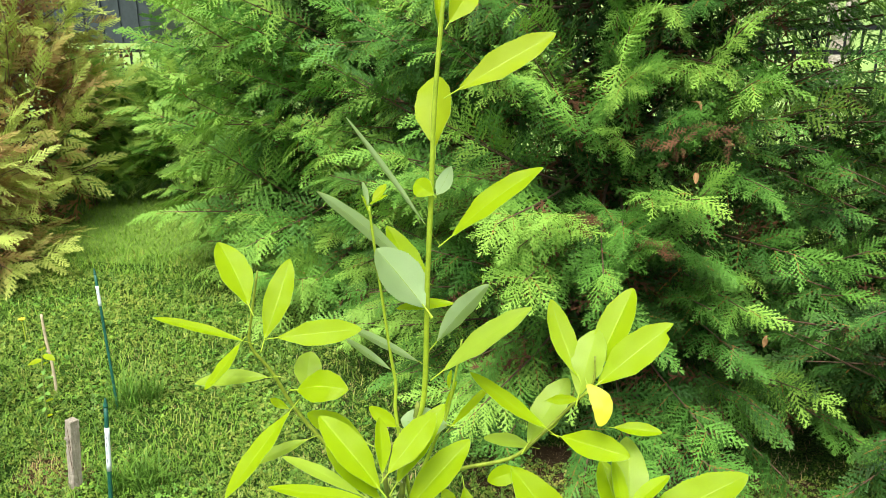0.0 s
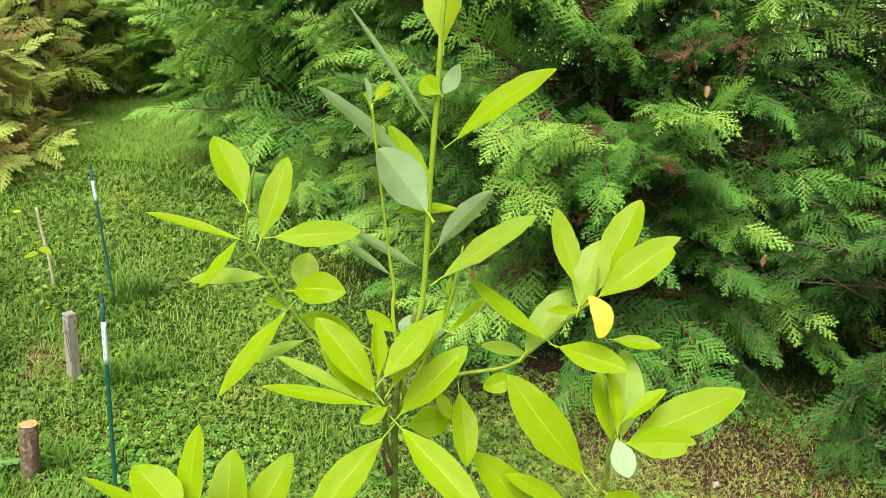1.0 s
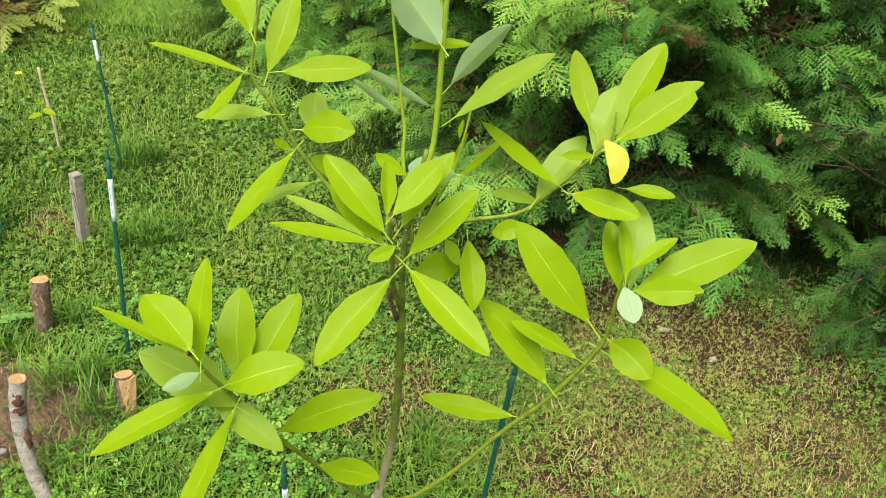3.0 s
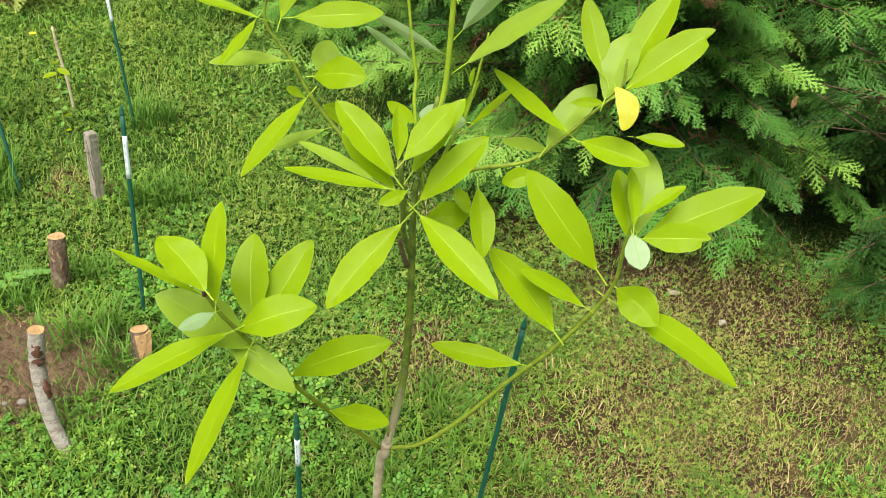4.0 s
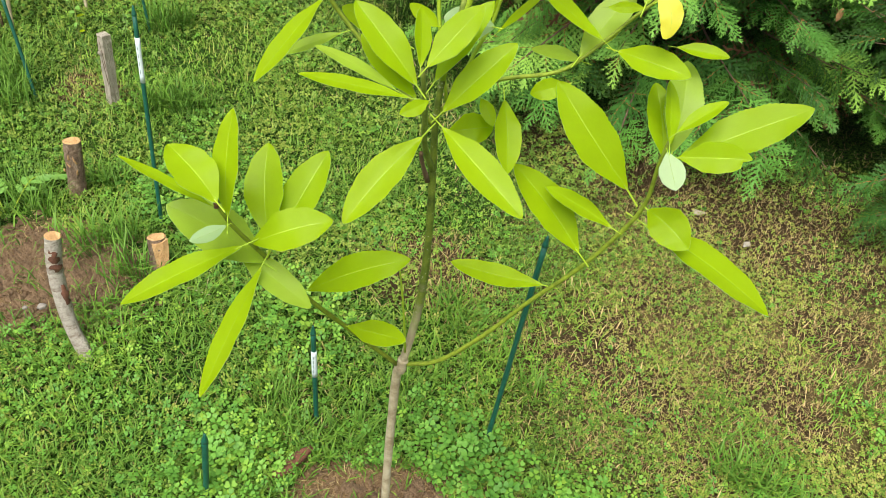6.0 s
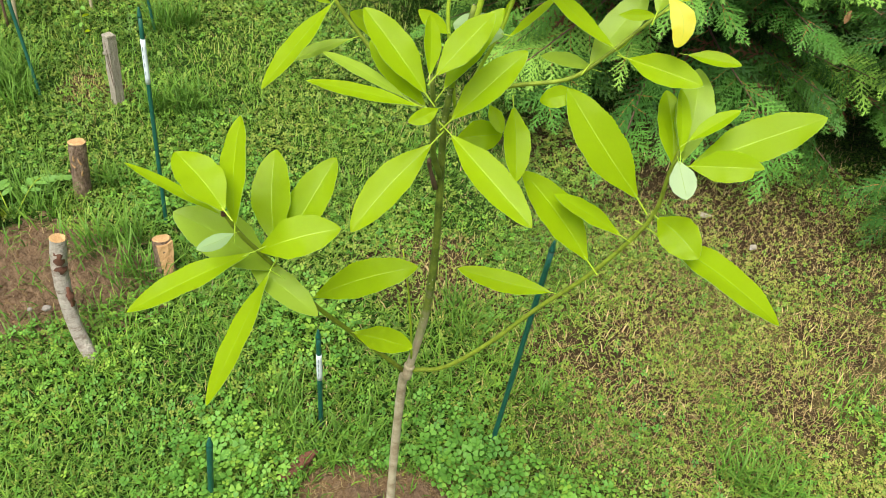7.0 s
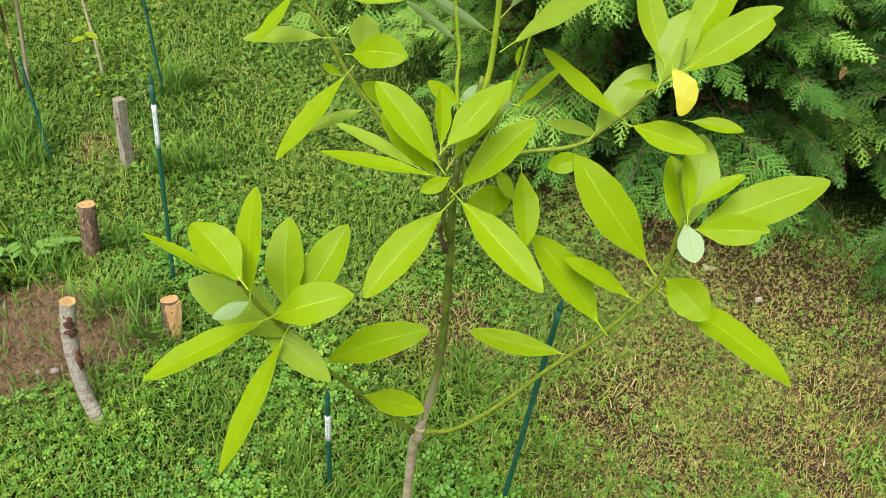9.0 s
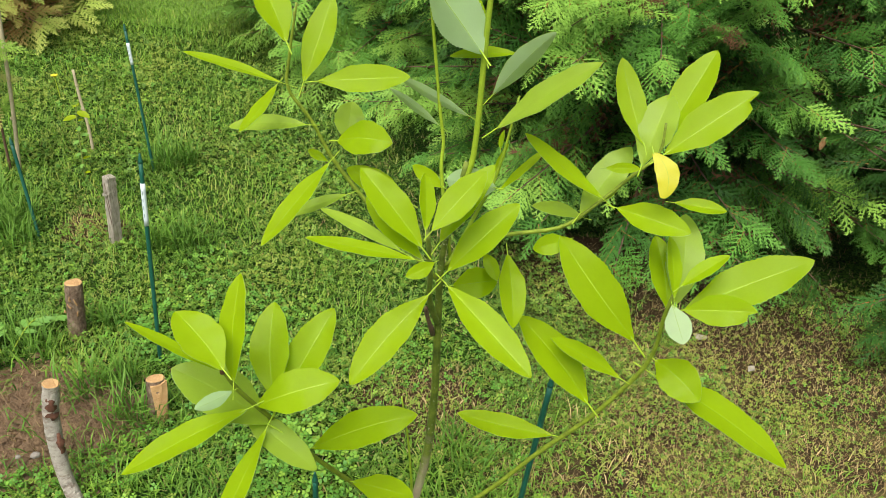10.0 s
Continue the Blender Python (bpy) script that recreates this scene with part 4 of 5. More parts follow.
def split_face(home, foot, top, radius, turn, label):
    """The raw wood where a log was split: a shallow slab down one side."""
    a, b = Vector(foot), Vector(top)
    d = Vector((math.sin(radians(turn)), -math.cos(radians(turn)), 0))
    s = Vector((-d.y, d.x, 0))
    rows, verts, faces = 7, [], []
    for i in range(rows):
        u = i / (rows - 1)
        c = a.lerp(b, u)
        w = radius * (0.55 + 0.35 * u)
        for k in (-1, -0.4, 0.3, 1):
            verts.append(c + s * w * k + d * (radius * (1.06 - 0.12 * k * k) + 0.002 * math.sin(7 * u + 3 * k)))
        for k in (1, -1):
            verts.append(c + s * w * k * 0.8 + d * radius * 0.5)
    for i in range(rows - 1):
        p, q = i * 6, i * 6 + 6
        ring = (0, 1, 2, 3, 4, 5)
        for k in range(6):
            m, n = ring[k], ring[(k + 1) % 6]
            faces.append((p + m, p + n, q + n, q + m))
    faces += [(5, 4, 3, 2, 1, 0), tuple((rows - 1) * 6 + k for k in range(6))]
    part("split_face", mesh_from("split_face", verts, faces, [CUT_WOOD], smooth=False), home, label)


stumps = [o for o in scene.objects if o.name.startswith("log_stump")]
split_face(stumps[1], (-0.724, 1.500, 0.05), (-0.732, 1.529, 0.153), 0.0245, 48, "raw orange split wood")

for k, (dx, z, turn, long) in enumerate(((0.010, 0.205, 20, 0.020), (0.020, 0.190, -15, 0.024), (0.019, 0.150, 30, 0.018), (-0.021, 0.150, 10, 0.010), (0.004, 0.180, -35, 0.016))):
    at = Vector((-1.088 + dx, 1.766 - math.sqrt(0.0255 ** 2 - dx * dx) * 0.98, z))
    way = Vector((math.sin(radians(turn)) * 0.7, -0.15, 1)).normalized()
    part("splinter", tube("splinter", [at - way * long * 0.5, at + Vector((0, -0.002, 0)), at + way * long * 0.5], 0.0032, 0.0012, CUT_WOOD, 6, 3, 0.25, 60 + k), stumps[0], "torn pale wood splinter")
wooden = [o for o in scene.objects if o.name.startswith("wooden_post")][0]
part("knot", tube("knot", [(-1.209, 2.226, 0.258), (-1.212, 2.222, 0.264), (-1.217, 2.217, 0.268)], 0.008, 0.005, WEATHERED, 9, 2, 0.15, 71), wooden, "grey knot standing out")
for k, (x0, z0, z1) in enumerate(((-1.206, 0.14, 0.31), (-1.212, 0.09, 0.24))):
    part("crack", tube("crack", [(x0, 2.219, z0), (x0 + 0.002, 2.2185, (z0 + z1) / 2), (x0 + 0.001, 2.220, z1)], 0.0012, 0.0006, CONIFER_BARK, 5, 3, 0.3, 80 + k), wooden, "dark drying crack")


def cane(foot, top, r, label, seed):
    st = thing("cane", foot, label, "garden cane", "canes")
    a, b = Vector(foot), Vector(top)
    part("shaft", tube("shaft", [a - (b - a) * 0.08, a.lerp(b, 0.35) + Vector((0.006, 0, 0)), a.lerp(b, 0.7), b], r, r * 0.85, CANE, 9, 5, 0.05, seed), st)
    for k in (0.25, 0.55, 0.82):
        c, way = a.lerp(b, k), (b - a).normalized()
        part("node_ring", tube("node_ring", [c - way * 0.004, c, c + way * 0.004], r * 1.12, r * 1.12, CANE, 9, 1), st)


cane((-1.612, 2.811, 0.084), (-1.650, 2.860, 0.424), 0.0062, "thin pale wooden cane leaning in the grass", 21)
cane((-1.794, 2.588, 0.094), (-1.711, 2.666, 0.98), 0.0078, "tall tan bamboo cane beside a small conifer", 22)


# a knot and torn bark on the crooked branch
knot_home = [o for o in scene.objects if o.name.startswith("crooked_branch_post")][0]
part("knot", tube("knot", [(-0.806, 1.232, 0.190), (-0.800, 1.228, 0.222), (-0.801, 1.231, 0.25)], 0.0085, 0.004, RED_CHUNK, 9, 4, 0.5, 31), knot_home, "dark red-brown knot")
part("torn_bark", tube("torn_bark", [(-0.811, 1.240, 0.285), (-0.808, 1.243, 0.315), (-0.806, 1.249, 0.345)], 0.0105, 0.0075, RED_CHUNK, 8, 4, 0.5, 32), knot_home, "patch of torn red bark")


def blob_mesh(name, size, mat, seed, cuts=3, rough=0.25):
    """A lump: a sphere pushed about by noise."""
    bm = bmesh.new()
    bmesh.ops.create_icosphere(bm, subdivisions=cuts, radius=1)
    for v in bm.verts:
        v.co *= 1 + rough * (noise.noise(v.co * 1.6 + Vector((seed, 0, 0))) + 0.5 * noise.noise(v.co * 5 + Vector((seed, 0, 0))))
        v.co = Vector((v.co.x * size[0], v.co.y * size[1], v.co.z * size[2]))
    me = bpy.data.meshes.new(name)
    bm.to_mesh(me)
    bm.free()
    me.materials.append(mat)
    me.polygons.foreach_set("use_smooth", np.ones(len(me.polygons), dtype=bool))
    return me


def lump(name, place, size, turn, mat, label, category, seed):
    ob = new(name, blob_mesh(name, size, mat, seed))
    ob.matrix_world = pose(*place, *turn)
    return tagged(ob, label, category)


lump("bark_chip", (-0.213, 1.018, 0.034), (0.058, 0.014, 0.010), (0, -8, 54), RED_CHUNK, "long red-brown chip of bark lying beside bare soil", "bark chip", 3)
lump("pebble", (-0.918, 1.274, 0.112), (0.011, 0.009, 0.007), (0, 0, 20), PEBBLE, "small pale pebble on loose soil", "pebble", 4)
lump("pebble", (-0.955, 1.262, 0.112), (0.006, 0.006, 0.004), (0, 0, 70), PEBBLE, "tiny pale stone on loose soil", "pebble", 5)


def fallen_leaf(place, length, width, turn, mat, label, curl, seed, name="dry_leaf"):
    """A curled dry leaf with a rib and a stalk."""
    rows, verts, faces = 12, [], []
    for layer in (0.0, -0.04):
        for i in range(rows + 1):
            s = i / rows
            w = 0.5 * math.sin(math.pi * min(1, s * 0.96 + 0.02)) ** 0.8
            for u in (-1, -0.4, 0, 0.4, 1):
                verts.append((u * w * width, s * length, (curl * abs(u) ** 1.5 * w + 0.25 * math.sin(s * 5 + seed) + layer - curl * 0.3 * s * s) * width))
    for layer in (0, 1):
        k = layer * (rows + 1) * 5
        for i in range(rows):
            for j in range(4):
                a = k + i * 5 + j
                q = (a, a + 1, a + 6, a + 5)
                faces.append(q if layer == 0 else q[::-1])
    ob = new(name, mesh_from(name, verts, faces, [mat]))
    ob.matrix_world = pose(*place, *turn)
    return tagged(ob, label, "dry leaf")


fallen_leaf((0.905, 2.06, -0.030), 0.050, 0.022, (0, 10, -35), PALE_LEAF, "pale dry leaf lying on the worn lawn", 0.5, 1)
fallen_leaf((0.800, 2.20, -0.030), 0.045, 0.03, (0, 0, 60), PALE_LEAF, "small faded leaf on the worn lawn", 0.4, 2)
fallen_leaf((1.018, 2.375, 0.590), 0.042, 0.017, (50, 0, -30), TAN_LEAF, "curled tan leaf caught in the cypress", 0.9, 3)
fallen_leaf((0.763, 2.38, 1.110), 0.042, 0.016, (40, 0, -10), TAN_LEAF, "brown leaf caught high in the cypress", 0.9, 4)
fallen_leaf((0.803, 2.55, 1.300), 0.045, 0.02, (40, 0, 50), TAN_LEAF, "withered brown leaf caught in the cypress", 0.7, 5)


def dry_twig(points, r, label, seed):
    ob = new("dry_twig", tube("dry_twig", points, r, r * 0.5, CANE, 6, 4, 0.1, seed))
    tagged(ob, label, "twig")


dry_twig([(-0.665, 1.462, 0.052), (-0.62, 1.462, 0.050), (-0.572, 1.455, 0.046)], 0.0028, "dry straw-coloured twig on the grass", 1)
dry_twig([(-0.585, 1.452, 0.046), (-0.593, 1.49, 0.05), (-0.600, 1.53, 0.054)], 0.0022, "thin dry twig on the grass", 2)

# small bud and flower
part("bud", tube("bud", [(-0.122, 0.708, 1.014), (-0.122, 0.707, 1.024), (-0.121, 0.706, 1.036)], 0.0028, 0.0006, RED_CHUNK, 7, 3), BRANCHES["low_left"], "reddish leaf bud")
flower = thing("yellow_flower", (-2.02, 3.27, ground_z(-2.02, 3.27)), "single yellow flower on a thin stalk in the lawn", "flower")
part("stalk", tube("stalk", [(-2.02, 3.27, ground_z(-2.02, 3.27) - 0.01), (-2.025, 3.275, 0.17), (-2.03, 3.28, 0.205)], 0.0025, 0.002, SHOOT_BARK, 6, 3), flower)
for k in range(9):
    a = k * 0.698
    petal = part("petal", tube("petal", [(0, 0, 0), (0.008, 0, 0.004), (0.017, 0, 0.004)], 0.0048, 0.002, YELLOW_PETAL, 6, 2), flower)
    petal.matrix_basis = Matrix.Translation((-2.03, 3.28, 0.205)) @ pose(0, 0, 0, 0, -15, math.degrees(a))


def weed_leaf_mesh(name, mat):
    verts, faces = [], []
    for layer in (0.0, -0.02):
        for i in range(9):
            s = i / 8
            w = 0.5 * math.sin(math.pi * min(1, 0.97 * s + 0.03)) ** 0.7
            for u in (-1, 0, 1):
                verts.append((u * w, s, 0.25 * abs(u) * w - 0.3 * s * s + layer))
    for layer in (0, 1):
        k = layer * 27
        for i in range(8):
            for j in range(2):
                a = k + i * 3 + j
                q = (a, a + 1, a + 4, a + 3)
                faces.append(q if layer == 0 else q[::-1])
    return mesh_from(name, verts, faces, [mat])


WEED_LEAF = weed_leaf_mesh("leaf", WEED)
BRIGHT_LEAF = weed_leaf_mesh("leaf", YOUNG_TOP)


def fern_weed(place, stems, reach, leaflets, size, label, seed, category="weed", mesh=WEED_LEAF, rise=(15, 60), face=(0, 360)):
    """A weed with feathered stems: pairs of leaflets along each stem."""
    rnd = random.Random(seed)
    foot = Vector((*place, ground_z(*place)))
    ob = thing("weed", foot, label, category)
    for k in range(stems):
        a, e = radians(rnd.uniform(*face)), radians(rnd.uniform(*rise))
        d = Vector((math.cos(a) * math.cos(e), math.sin(a) * math.cos(e), math.sin(e)))
        r = reach * rnd.uniform(0.6, 1.1)
        tip = foot + d * r + Vector((0, 0, -0.18 * r))
        tip.z = max(tip.z, foot.z + 0.02)
        line = spline([foot - Vector((0, 0, 0.01)), foot + d * r * 0.55 + Vector((0, 0, 0.03)), tip], 5)
        stem = part("stem", tube("stem", line, 0.0022, 0.0012, SHOOT_BARK, 5, 1), ob)
        for j in range(leaflets):
            u = 0.3 + 0.7 * j / (leaflets - 1)
            q = u * (len(line) - 1)
            i = min(len(line) - 2, int(q))
            at = line[i].lerp(line[i + 1], q - i)
            way = (line[i + 1] - line[i]).normalized()
            across = way.cross(Vector((0, 0, 1))).normalized()
            axis = (across * (1 if j % 2 else -1) + way * 0.6 + Vector((0, 0, rnd.uniform(-0.25, 0.15)))).normalized()
            nrm = (Vector((0, 0, 1)) + Vector((rnd.uniform(-0.3, 0.3), rnd.uniform(-0.5, 0.1), 0)))
            nrm = (nrm - axis * nrm.dot(axis)).normalized()
            s = size * rnd.uniform(0.75, 1.2)
            m = Matrix((axis.cross(nrm) * s * 0.42, axis * s, nrm * s * 0.42)).transposed().to_4x4()
            m.translation = at
            part("leaf", mesh, stem).matrix_basis = m


fern_weed((-1.22, 1.60), 7, 0.20, 14, 0.036, "feathery green weed sprawling beside dug soil", 41, face=(60, 260))
fern_weed((-1.36, 1.78), 6, 0.24, 14, 0.034, "fine-leaved green weed at the edge of the grass", 42, face=(90, 300))
fern_weed((-1.20, 1.47), 4, 0.16, 12, 0.032, "low feathery weed on loose soil", 43, face=(120, 270))

seedling = thing("seedling", (-1.526, 2.592, 0.080), "thin tree seedling with a few yellow-green leaves", "seedling")
part("stem", tube("stem", [(-1.526, 2.592, 0.07), (-1.535, 2.62, 0.18), (-1.55, 2.66, 0.30), (-1.556, 2.69, 0.36)], 0.003, 0.0015, GREEN_BARK, 7, 4), seedling)
srnd = random.Random(77)
for k in range(15):
    u = 0.12 + 0.06 * k
    a = 2.4 * k
    axis = Vector((math.cos(a), math.sin(a), srnd.uniform(-0.2, 0.5))).normalized()
    nrm = Vector((0, -0.4, 1))
    nrm = (nrm - axis * nrm.dot(axis)).normalized()
    s = 0.055 if k > 11 else srnd.uniform(0.022, 0.036)
    m = Matrix((axis.cross(nrm) * s * 0.5, axis * s, nrm * s * 0.5)).transposed().to_4x4()
    m.translation = Vector((-1.526, 2.592, 0.08)).lerp(Vector((-1.556, 2.69, 0.36)), u)
    part("leaf", BRIGHT_LEAF if k % 3 == 0 or k > 10 else WEED_LEAF, seedling).matrix_basis = m

# small conifer tied to the tall cane
prnd = random.Random(5)
spruce = thing("young_conifer", (-1.84, 2.60, ground_z(-1.84, 2.60)), "young green conifer with long soft needles beside a cane", "young conifer")
part("trunk", tube("trunk", [(-1.84, 2.60, 0.08), (-1.83, 2.61, 0.3), (-1.81, 2.62, 0.62)], 0.006, 0.003, CONIFER_BARK, 7, 4, 0.05), spruce)
items = []
for k in range(34):
    z = prnd.uniform(0.30, 0.62)
    a = prnd.uniform(0, 6.283)
    d = Vector((math.cos(a), math.sin(a), prnd.uniform(-0.3, 0.35)))
    items.append((Vector((-1.825, 2.61, z)), d, Vector((d.y, -d.x, 0)) * 0.4 + Vector((0, -0.6, 0.8)), prnd.uniform(0.09, 0.16), prnd.uniform(0.55, 0.9)))
part("crown", crown_mesh("crown", items, CEDAR_SPRAYS, GRASS, 9), spruce)["kind"] = "stuff"


# ---- fence, shed and far trees ----
def metal_fence(a, b, height, title):
    """Black picket fence from a to b (top rail ends), with posts, three rails and pickets."""
    a, b = Vector(a), Vector(b)
    run = b - a
    fence = thing("metal_fence", (a.x, a.y, a.z - height), title, "fence")
    flat = Vector((run.x, run.y, 0)).normalized()
    deep = Vector((-flat.y, flat.x, 0))

    def bar(name, p, q, w, d):
        way = (q - p).normalized()
        s = deep if abs(way.z) < 0.5 else flat
        t = way.cross(s).normalized()
        v = [c + s * w * i + t * d * j for c in (p, q) for i, j in ((-1, -1), (1, -1), (1, 1), (-1, 1))]
        f = [(0, 1, 5, 4), (1, 2, 6, 5), (2, 3, 7, 6), (3, 0, 4, 7), (3, 2, 1, 0), (4, 5, 6, 7)]
        part(name, mesh_from(name, v, f, [FENCE_BLACK], smooth=False), fence)

    for drop_by in (0.0, 0.17, height - 0.15):
        d = Vector((0, 0, -drop_by))
        bar("rail", a + d, b + d, 0.013, 0.016)
    n = int(run.length / 0.105)
    for k in range(n + 1):
        c = a + run * (k / n)
        if k % 17 == 0:
            bar("post", c + Vector((0, 0, -height - 0.1)), c + Vector((0, 0, 0.06)), 0.026, 0.026)
        else:
            bar("picket", c + Vector((0, 0, -height + 0.06)), c + Vector((0, 0, -0.002)), 0.008, 0.008)


metal_fence((-6.2, 7.75, 1.10), (-2.2, 6.75, 1.20), 1.12, "black metal picket fence behind bronzed conifers")
metal_fence((2.05, 6.1, 1.40), (4.3, 5.6, 1.42), 1.25, "black metal picket fence beyond the cypress row")

shed = thing("garden_shed", (-15, 26.0, 0.12), "long low dark grey shed across the far lawn", "shed")


def slab(name, lo, hi, mat, home, bevel=0.01):
    bm = bmesh.new()
    bmesh.ops.create_cube(bm, size=1)
    for v in bm.verts:
        v.co = Vector([(a + b) / 2 + c * (b - a) for a, b, c in zip(lo, hi, v.co)])
    bmesh.ops.bevel(bm, geom=bm.edges[:], offset=bevel, segments=2, affect="EDGES")
    me = bpy.data.meshes.new(name)
    bm.to_mesh(me)
    bm.free()
    me.materials.append(mat)
    return part(name, me, home)


slab("wall", (-19.5, 26.0, 0.08), (-11.5, 29.0, 2.6), SHED_GREY, shed)
slab("roof", (-19.8, 25.7, 2.6), (-11.2, 29.3, 2.85), FENCE_BLACK, shed)
for k in range(13):
    slab("batten", (-19.4 + 0.62 * k, 25.93, 0.1), (-19.3 + 0.62 * k, 25.998, 2.59), SHED_GREY, shed, 0.005)
far_tree = thing("far_tree", (3.75, 9.0, 0.12), "pinkish-brown forked tree trunk beyond the fence", "tree")
part("trunk", tube("trunk", [(3.72, 9.0, 0.05), (3.74, 9.0, 0.8), (3.78, 9.0, 1.3)], 0.11, 0.09, PALE_BARK, 10, 4, 0.05, 3), far_tree)
part("limb", tube("limb", [(3.78, 9.0, 1.2), (3.84, 9.0, 1.8), (3.80, 9.1, 3.2)], 0.075, 0.04, PALE_BARK, 9, 4, 0.05, 4), far_tree)
part("limb", tube("limb", [(3.75, 9.0, 1.15), (3.62, 9.0, 1.5), (3.45, 9.1, 3.0)], 0.07, 0.035, PALE_BARK, 9, 4, 0.05, 5), far_tree)
# ---- the sward: grass, clover and dry thatch ----
rng = np.random.default_rng(5)


def field(x, y, scale, seed):
    """Smooth noise from a few waves, about -1 to 1."""
    r = np.random.default_rng(seed)
    total = np.zeros_like(x)
    for k in range(7):
        a, p, s = r.uniform(0, 6.28), r.uniform(0, 6.28), scale * r.uniform(0.6, 2.2)
        total += np.sin((x * np.cos(a) + y * np.sin(a)) * s + p)
    return total / 3.2


def heights(x, y):
    return np.array([ground_z(a, b) for a, b in zip(x, y)])


def dryness(x, y):
    """1 in the worn, brown part of the lawn between the sapling and the hedge."""
    d = 0.58 * np.exp(-((x - 0.88) / 0.64) ** 4 - ((y - 1.75) / 0.66) ** 4)
    for cx, cy, q in TAN_SPOTS:
        d = d + 0.62 * np.exp(-((x - cx) / (1.25 * q)) ** 2 - ((y - cy) / q) ** 2)
    return np.clip(d * (1 + 0.5 * field(x, y, 16, 4)) - 0.05, 0, 1)


def bare(x, y):
    m = ((x + 1.02) / 0.28) ** 2 + ((y - 1.40) / 0.22) ** 2 < 1 + 0.5 * field(x, y, 14, 8)
    t = ((x - 0.05) / 0.23) ** 2 + ((y - 0.91) / 0.15) ** 2 < 1 + 0.55 * field(x, y, 14, 9)
    hedge = (((x - 0.8) / 1.25) ** 2 + ((y - 3.75) / 1.2) ** 2 < 1)
    return m | t | hedge


def skirt(x, y):
    """Thin cover at the rim of the hedge, where needles lie."""
    near = np.minimum(np.hypot(x - 2.08, y - 2.97) / 1.38, np.hypot(x - 0.74, y - 3.78) / 1.56) + 0.06 * field(x, y, 9, 51)
    return np.clip((1.04 - near) / 0.10, 0, 1) * 0.62


def scatter(count, x0, x1, y0, y1, bias=1.0):
    y = y0 + (y1 - y0) * rng.random(count) ** bias
    x = rng.uniform(x0, x1, count) * (0.62 + 0.38 * (y - y0) / (y1 - y0)) + 0.12 - 0.16 * (y - 1)
    return x, y


def straight_blades(name, x, y, length, width, lean, tone, mat):
    """Short far blades of one quad."""
    n = len(x)
    z = heights(x, y)
    a = rng.uniform(0, 6.283, n)
    d = np.stack([np.cos(a), np.sin(a), np.zeros(n)], 1)
    w = np.stack([-d[:, 1], d[:, 0], np.zeros(n)], 1) * (width / 2)[:, None]
    foot = np.stack([x, y, z - 0.003], 1)
    b = lean * rng.uniform(0.3, 1.2, n)
    tip = foot + d * (length * np.sin(b))[:, None] + np.array((0, 0, 1.0)) * (length * np.cos(b))[:, None]
    v = np.stack([foot - w, foot + w, tip + w * 0.3, tip - w * 0.3], 1)
    run = np.tile(np.array([0, 0, 1.0, 1.0]), (n, 1))
    return soup(name, v.reshape(-1, 3), np.stack([np.repeat(tone[:, None], 4, 1), run], 2).reshape(-1, 2), mat, 4)


def blades(name, x, y, length, width, lean, tone, mat):
    n = len(x)
    z = heights(x, y)
    a = rng.uniform(0, 6.283, n)
    d = np.stack([np.cos(a), np.sin(a)], 1)
    s = np.stack([-d[:, 1], d[:, 0]], 1)
    foot = np.stack([x, y, z - 0.004], 1)
    bend = lean * rng.uniform(0.5, 1.4, n)
    mid, tip = np.empty((n, 3)), np.empty((n, 3))
    mid[:, :2] = foot[:, :2] + d * (length * np.sin(bend * 0.5) * 0.55)[:, None]
    mid[:, 2] = foot[:, 2] + length * np.cos(bend * 0.5) * 0.55
    tip[:, :2] = mid[:, :2] + d * (length * np.sin(bend) * 0.45)[:, None]
    tip[:, 2] = np.maximum(mid[:, 2] + length * np.cos(bend) * 0.45, z + 0.004)
    w = np.zeros((n, 3))
    w[:, :2] = s * (width / 2)[:, None]
    v = np.stack([foot - w * 0.8, foot + w * 0.8, mid + w, mid - w, mid - w, mid + w, tip + w * 0.12, tip - w * 0.12], 1)
    t = np.repeat(tone[:, None], 8, 1)
    run = np.tile(np.array([0, 0, 0.5, 0.5, 0.5, 0.5, 1, 1.0]), (n, 1))
    return soup(name, v.reshape(-1, 3), np.stack([t, run], 2).reshape(-1, 2), mat, 4)


def clover_mesh(name, x, y, size, tall, tone, mat):
    """Three rounded leaflets each, on a short stalk that the sward hides."""
    n = len(x)
    z = heights(x, y) + tall
    turn = rng.uniform(0, 6.283, n)
    tilt = rng.normal(0, 0.38, (n, 2))
    shape = np.array([(0, 0.08), (0.42, 0.5), (0.36, 0.92), (0, 0.84), (-0.36, 0.92), (-0.42, 0.5)])
    out, uv = [], []
    for k in range(3):
        a = turn + 2.094 * k
        c, s = np.cos(a), np.sin(a)
        px = shape[None, :, 0] * c[:, None] - shape[None, :, 1] * s[:, None]
        py = shape[None, :, 0] * s[:, None] + shape[None, :, 1] * c[:, None]
        px, py = px * size[:, None], py * size[:, None]
        pz = tilt[:, :1] * px + tilt[:, 1:] * py + 0.18 * np.abs(shape[None, :, 0]) * size[:, None]
        out.append(np.stack([x[:, None] + px, y[:, None] + py, z[:, None] + pz], 2))
        uv.append(np.stack([np.repeat(tone[:, None], 6, 1), np.tile(shape[:, 1] * 0.8, (n, 1))], 2))
    return soup(name, np.concatenate(out).reshape(-1, 3), np.concatenate(uv).reshape(-1, 2), mat, 6)


def keep(mask, *arrays):
    return [a[mask] for a in arrays]


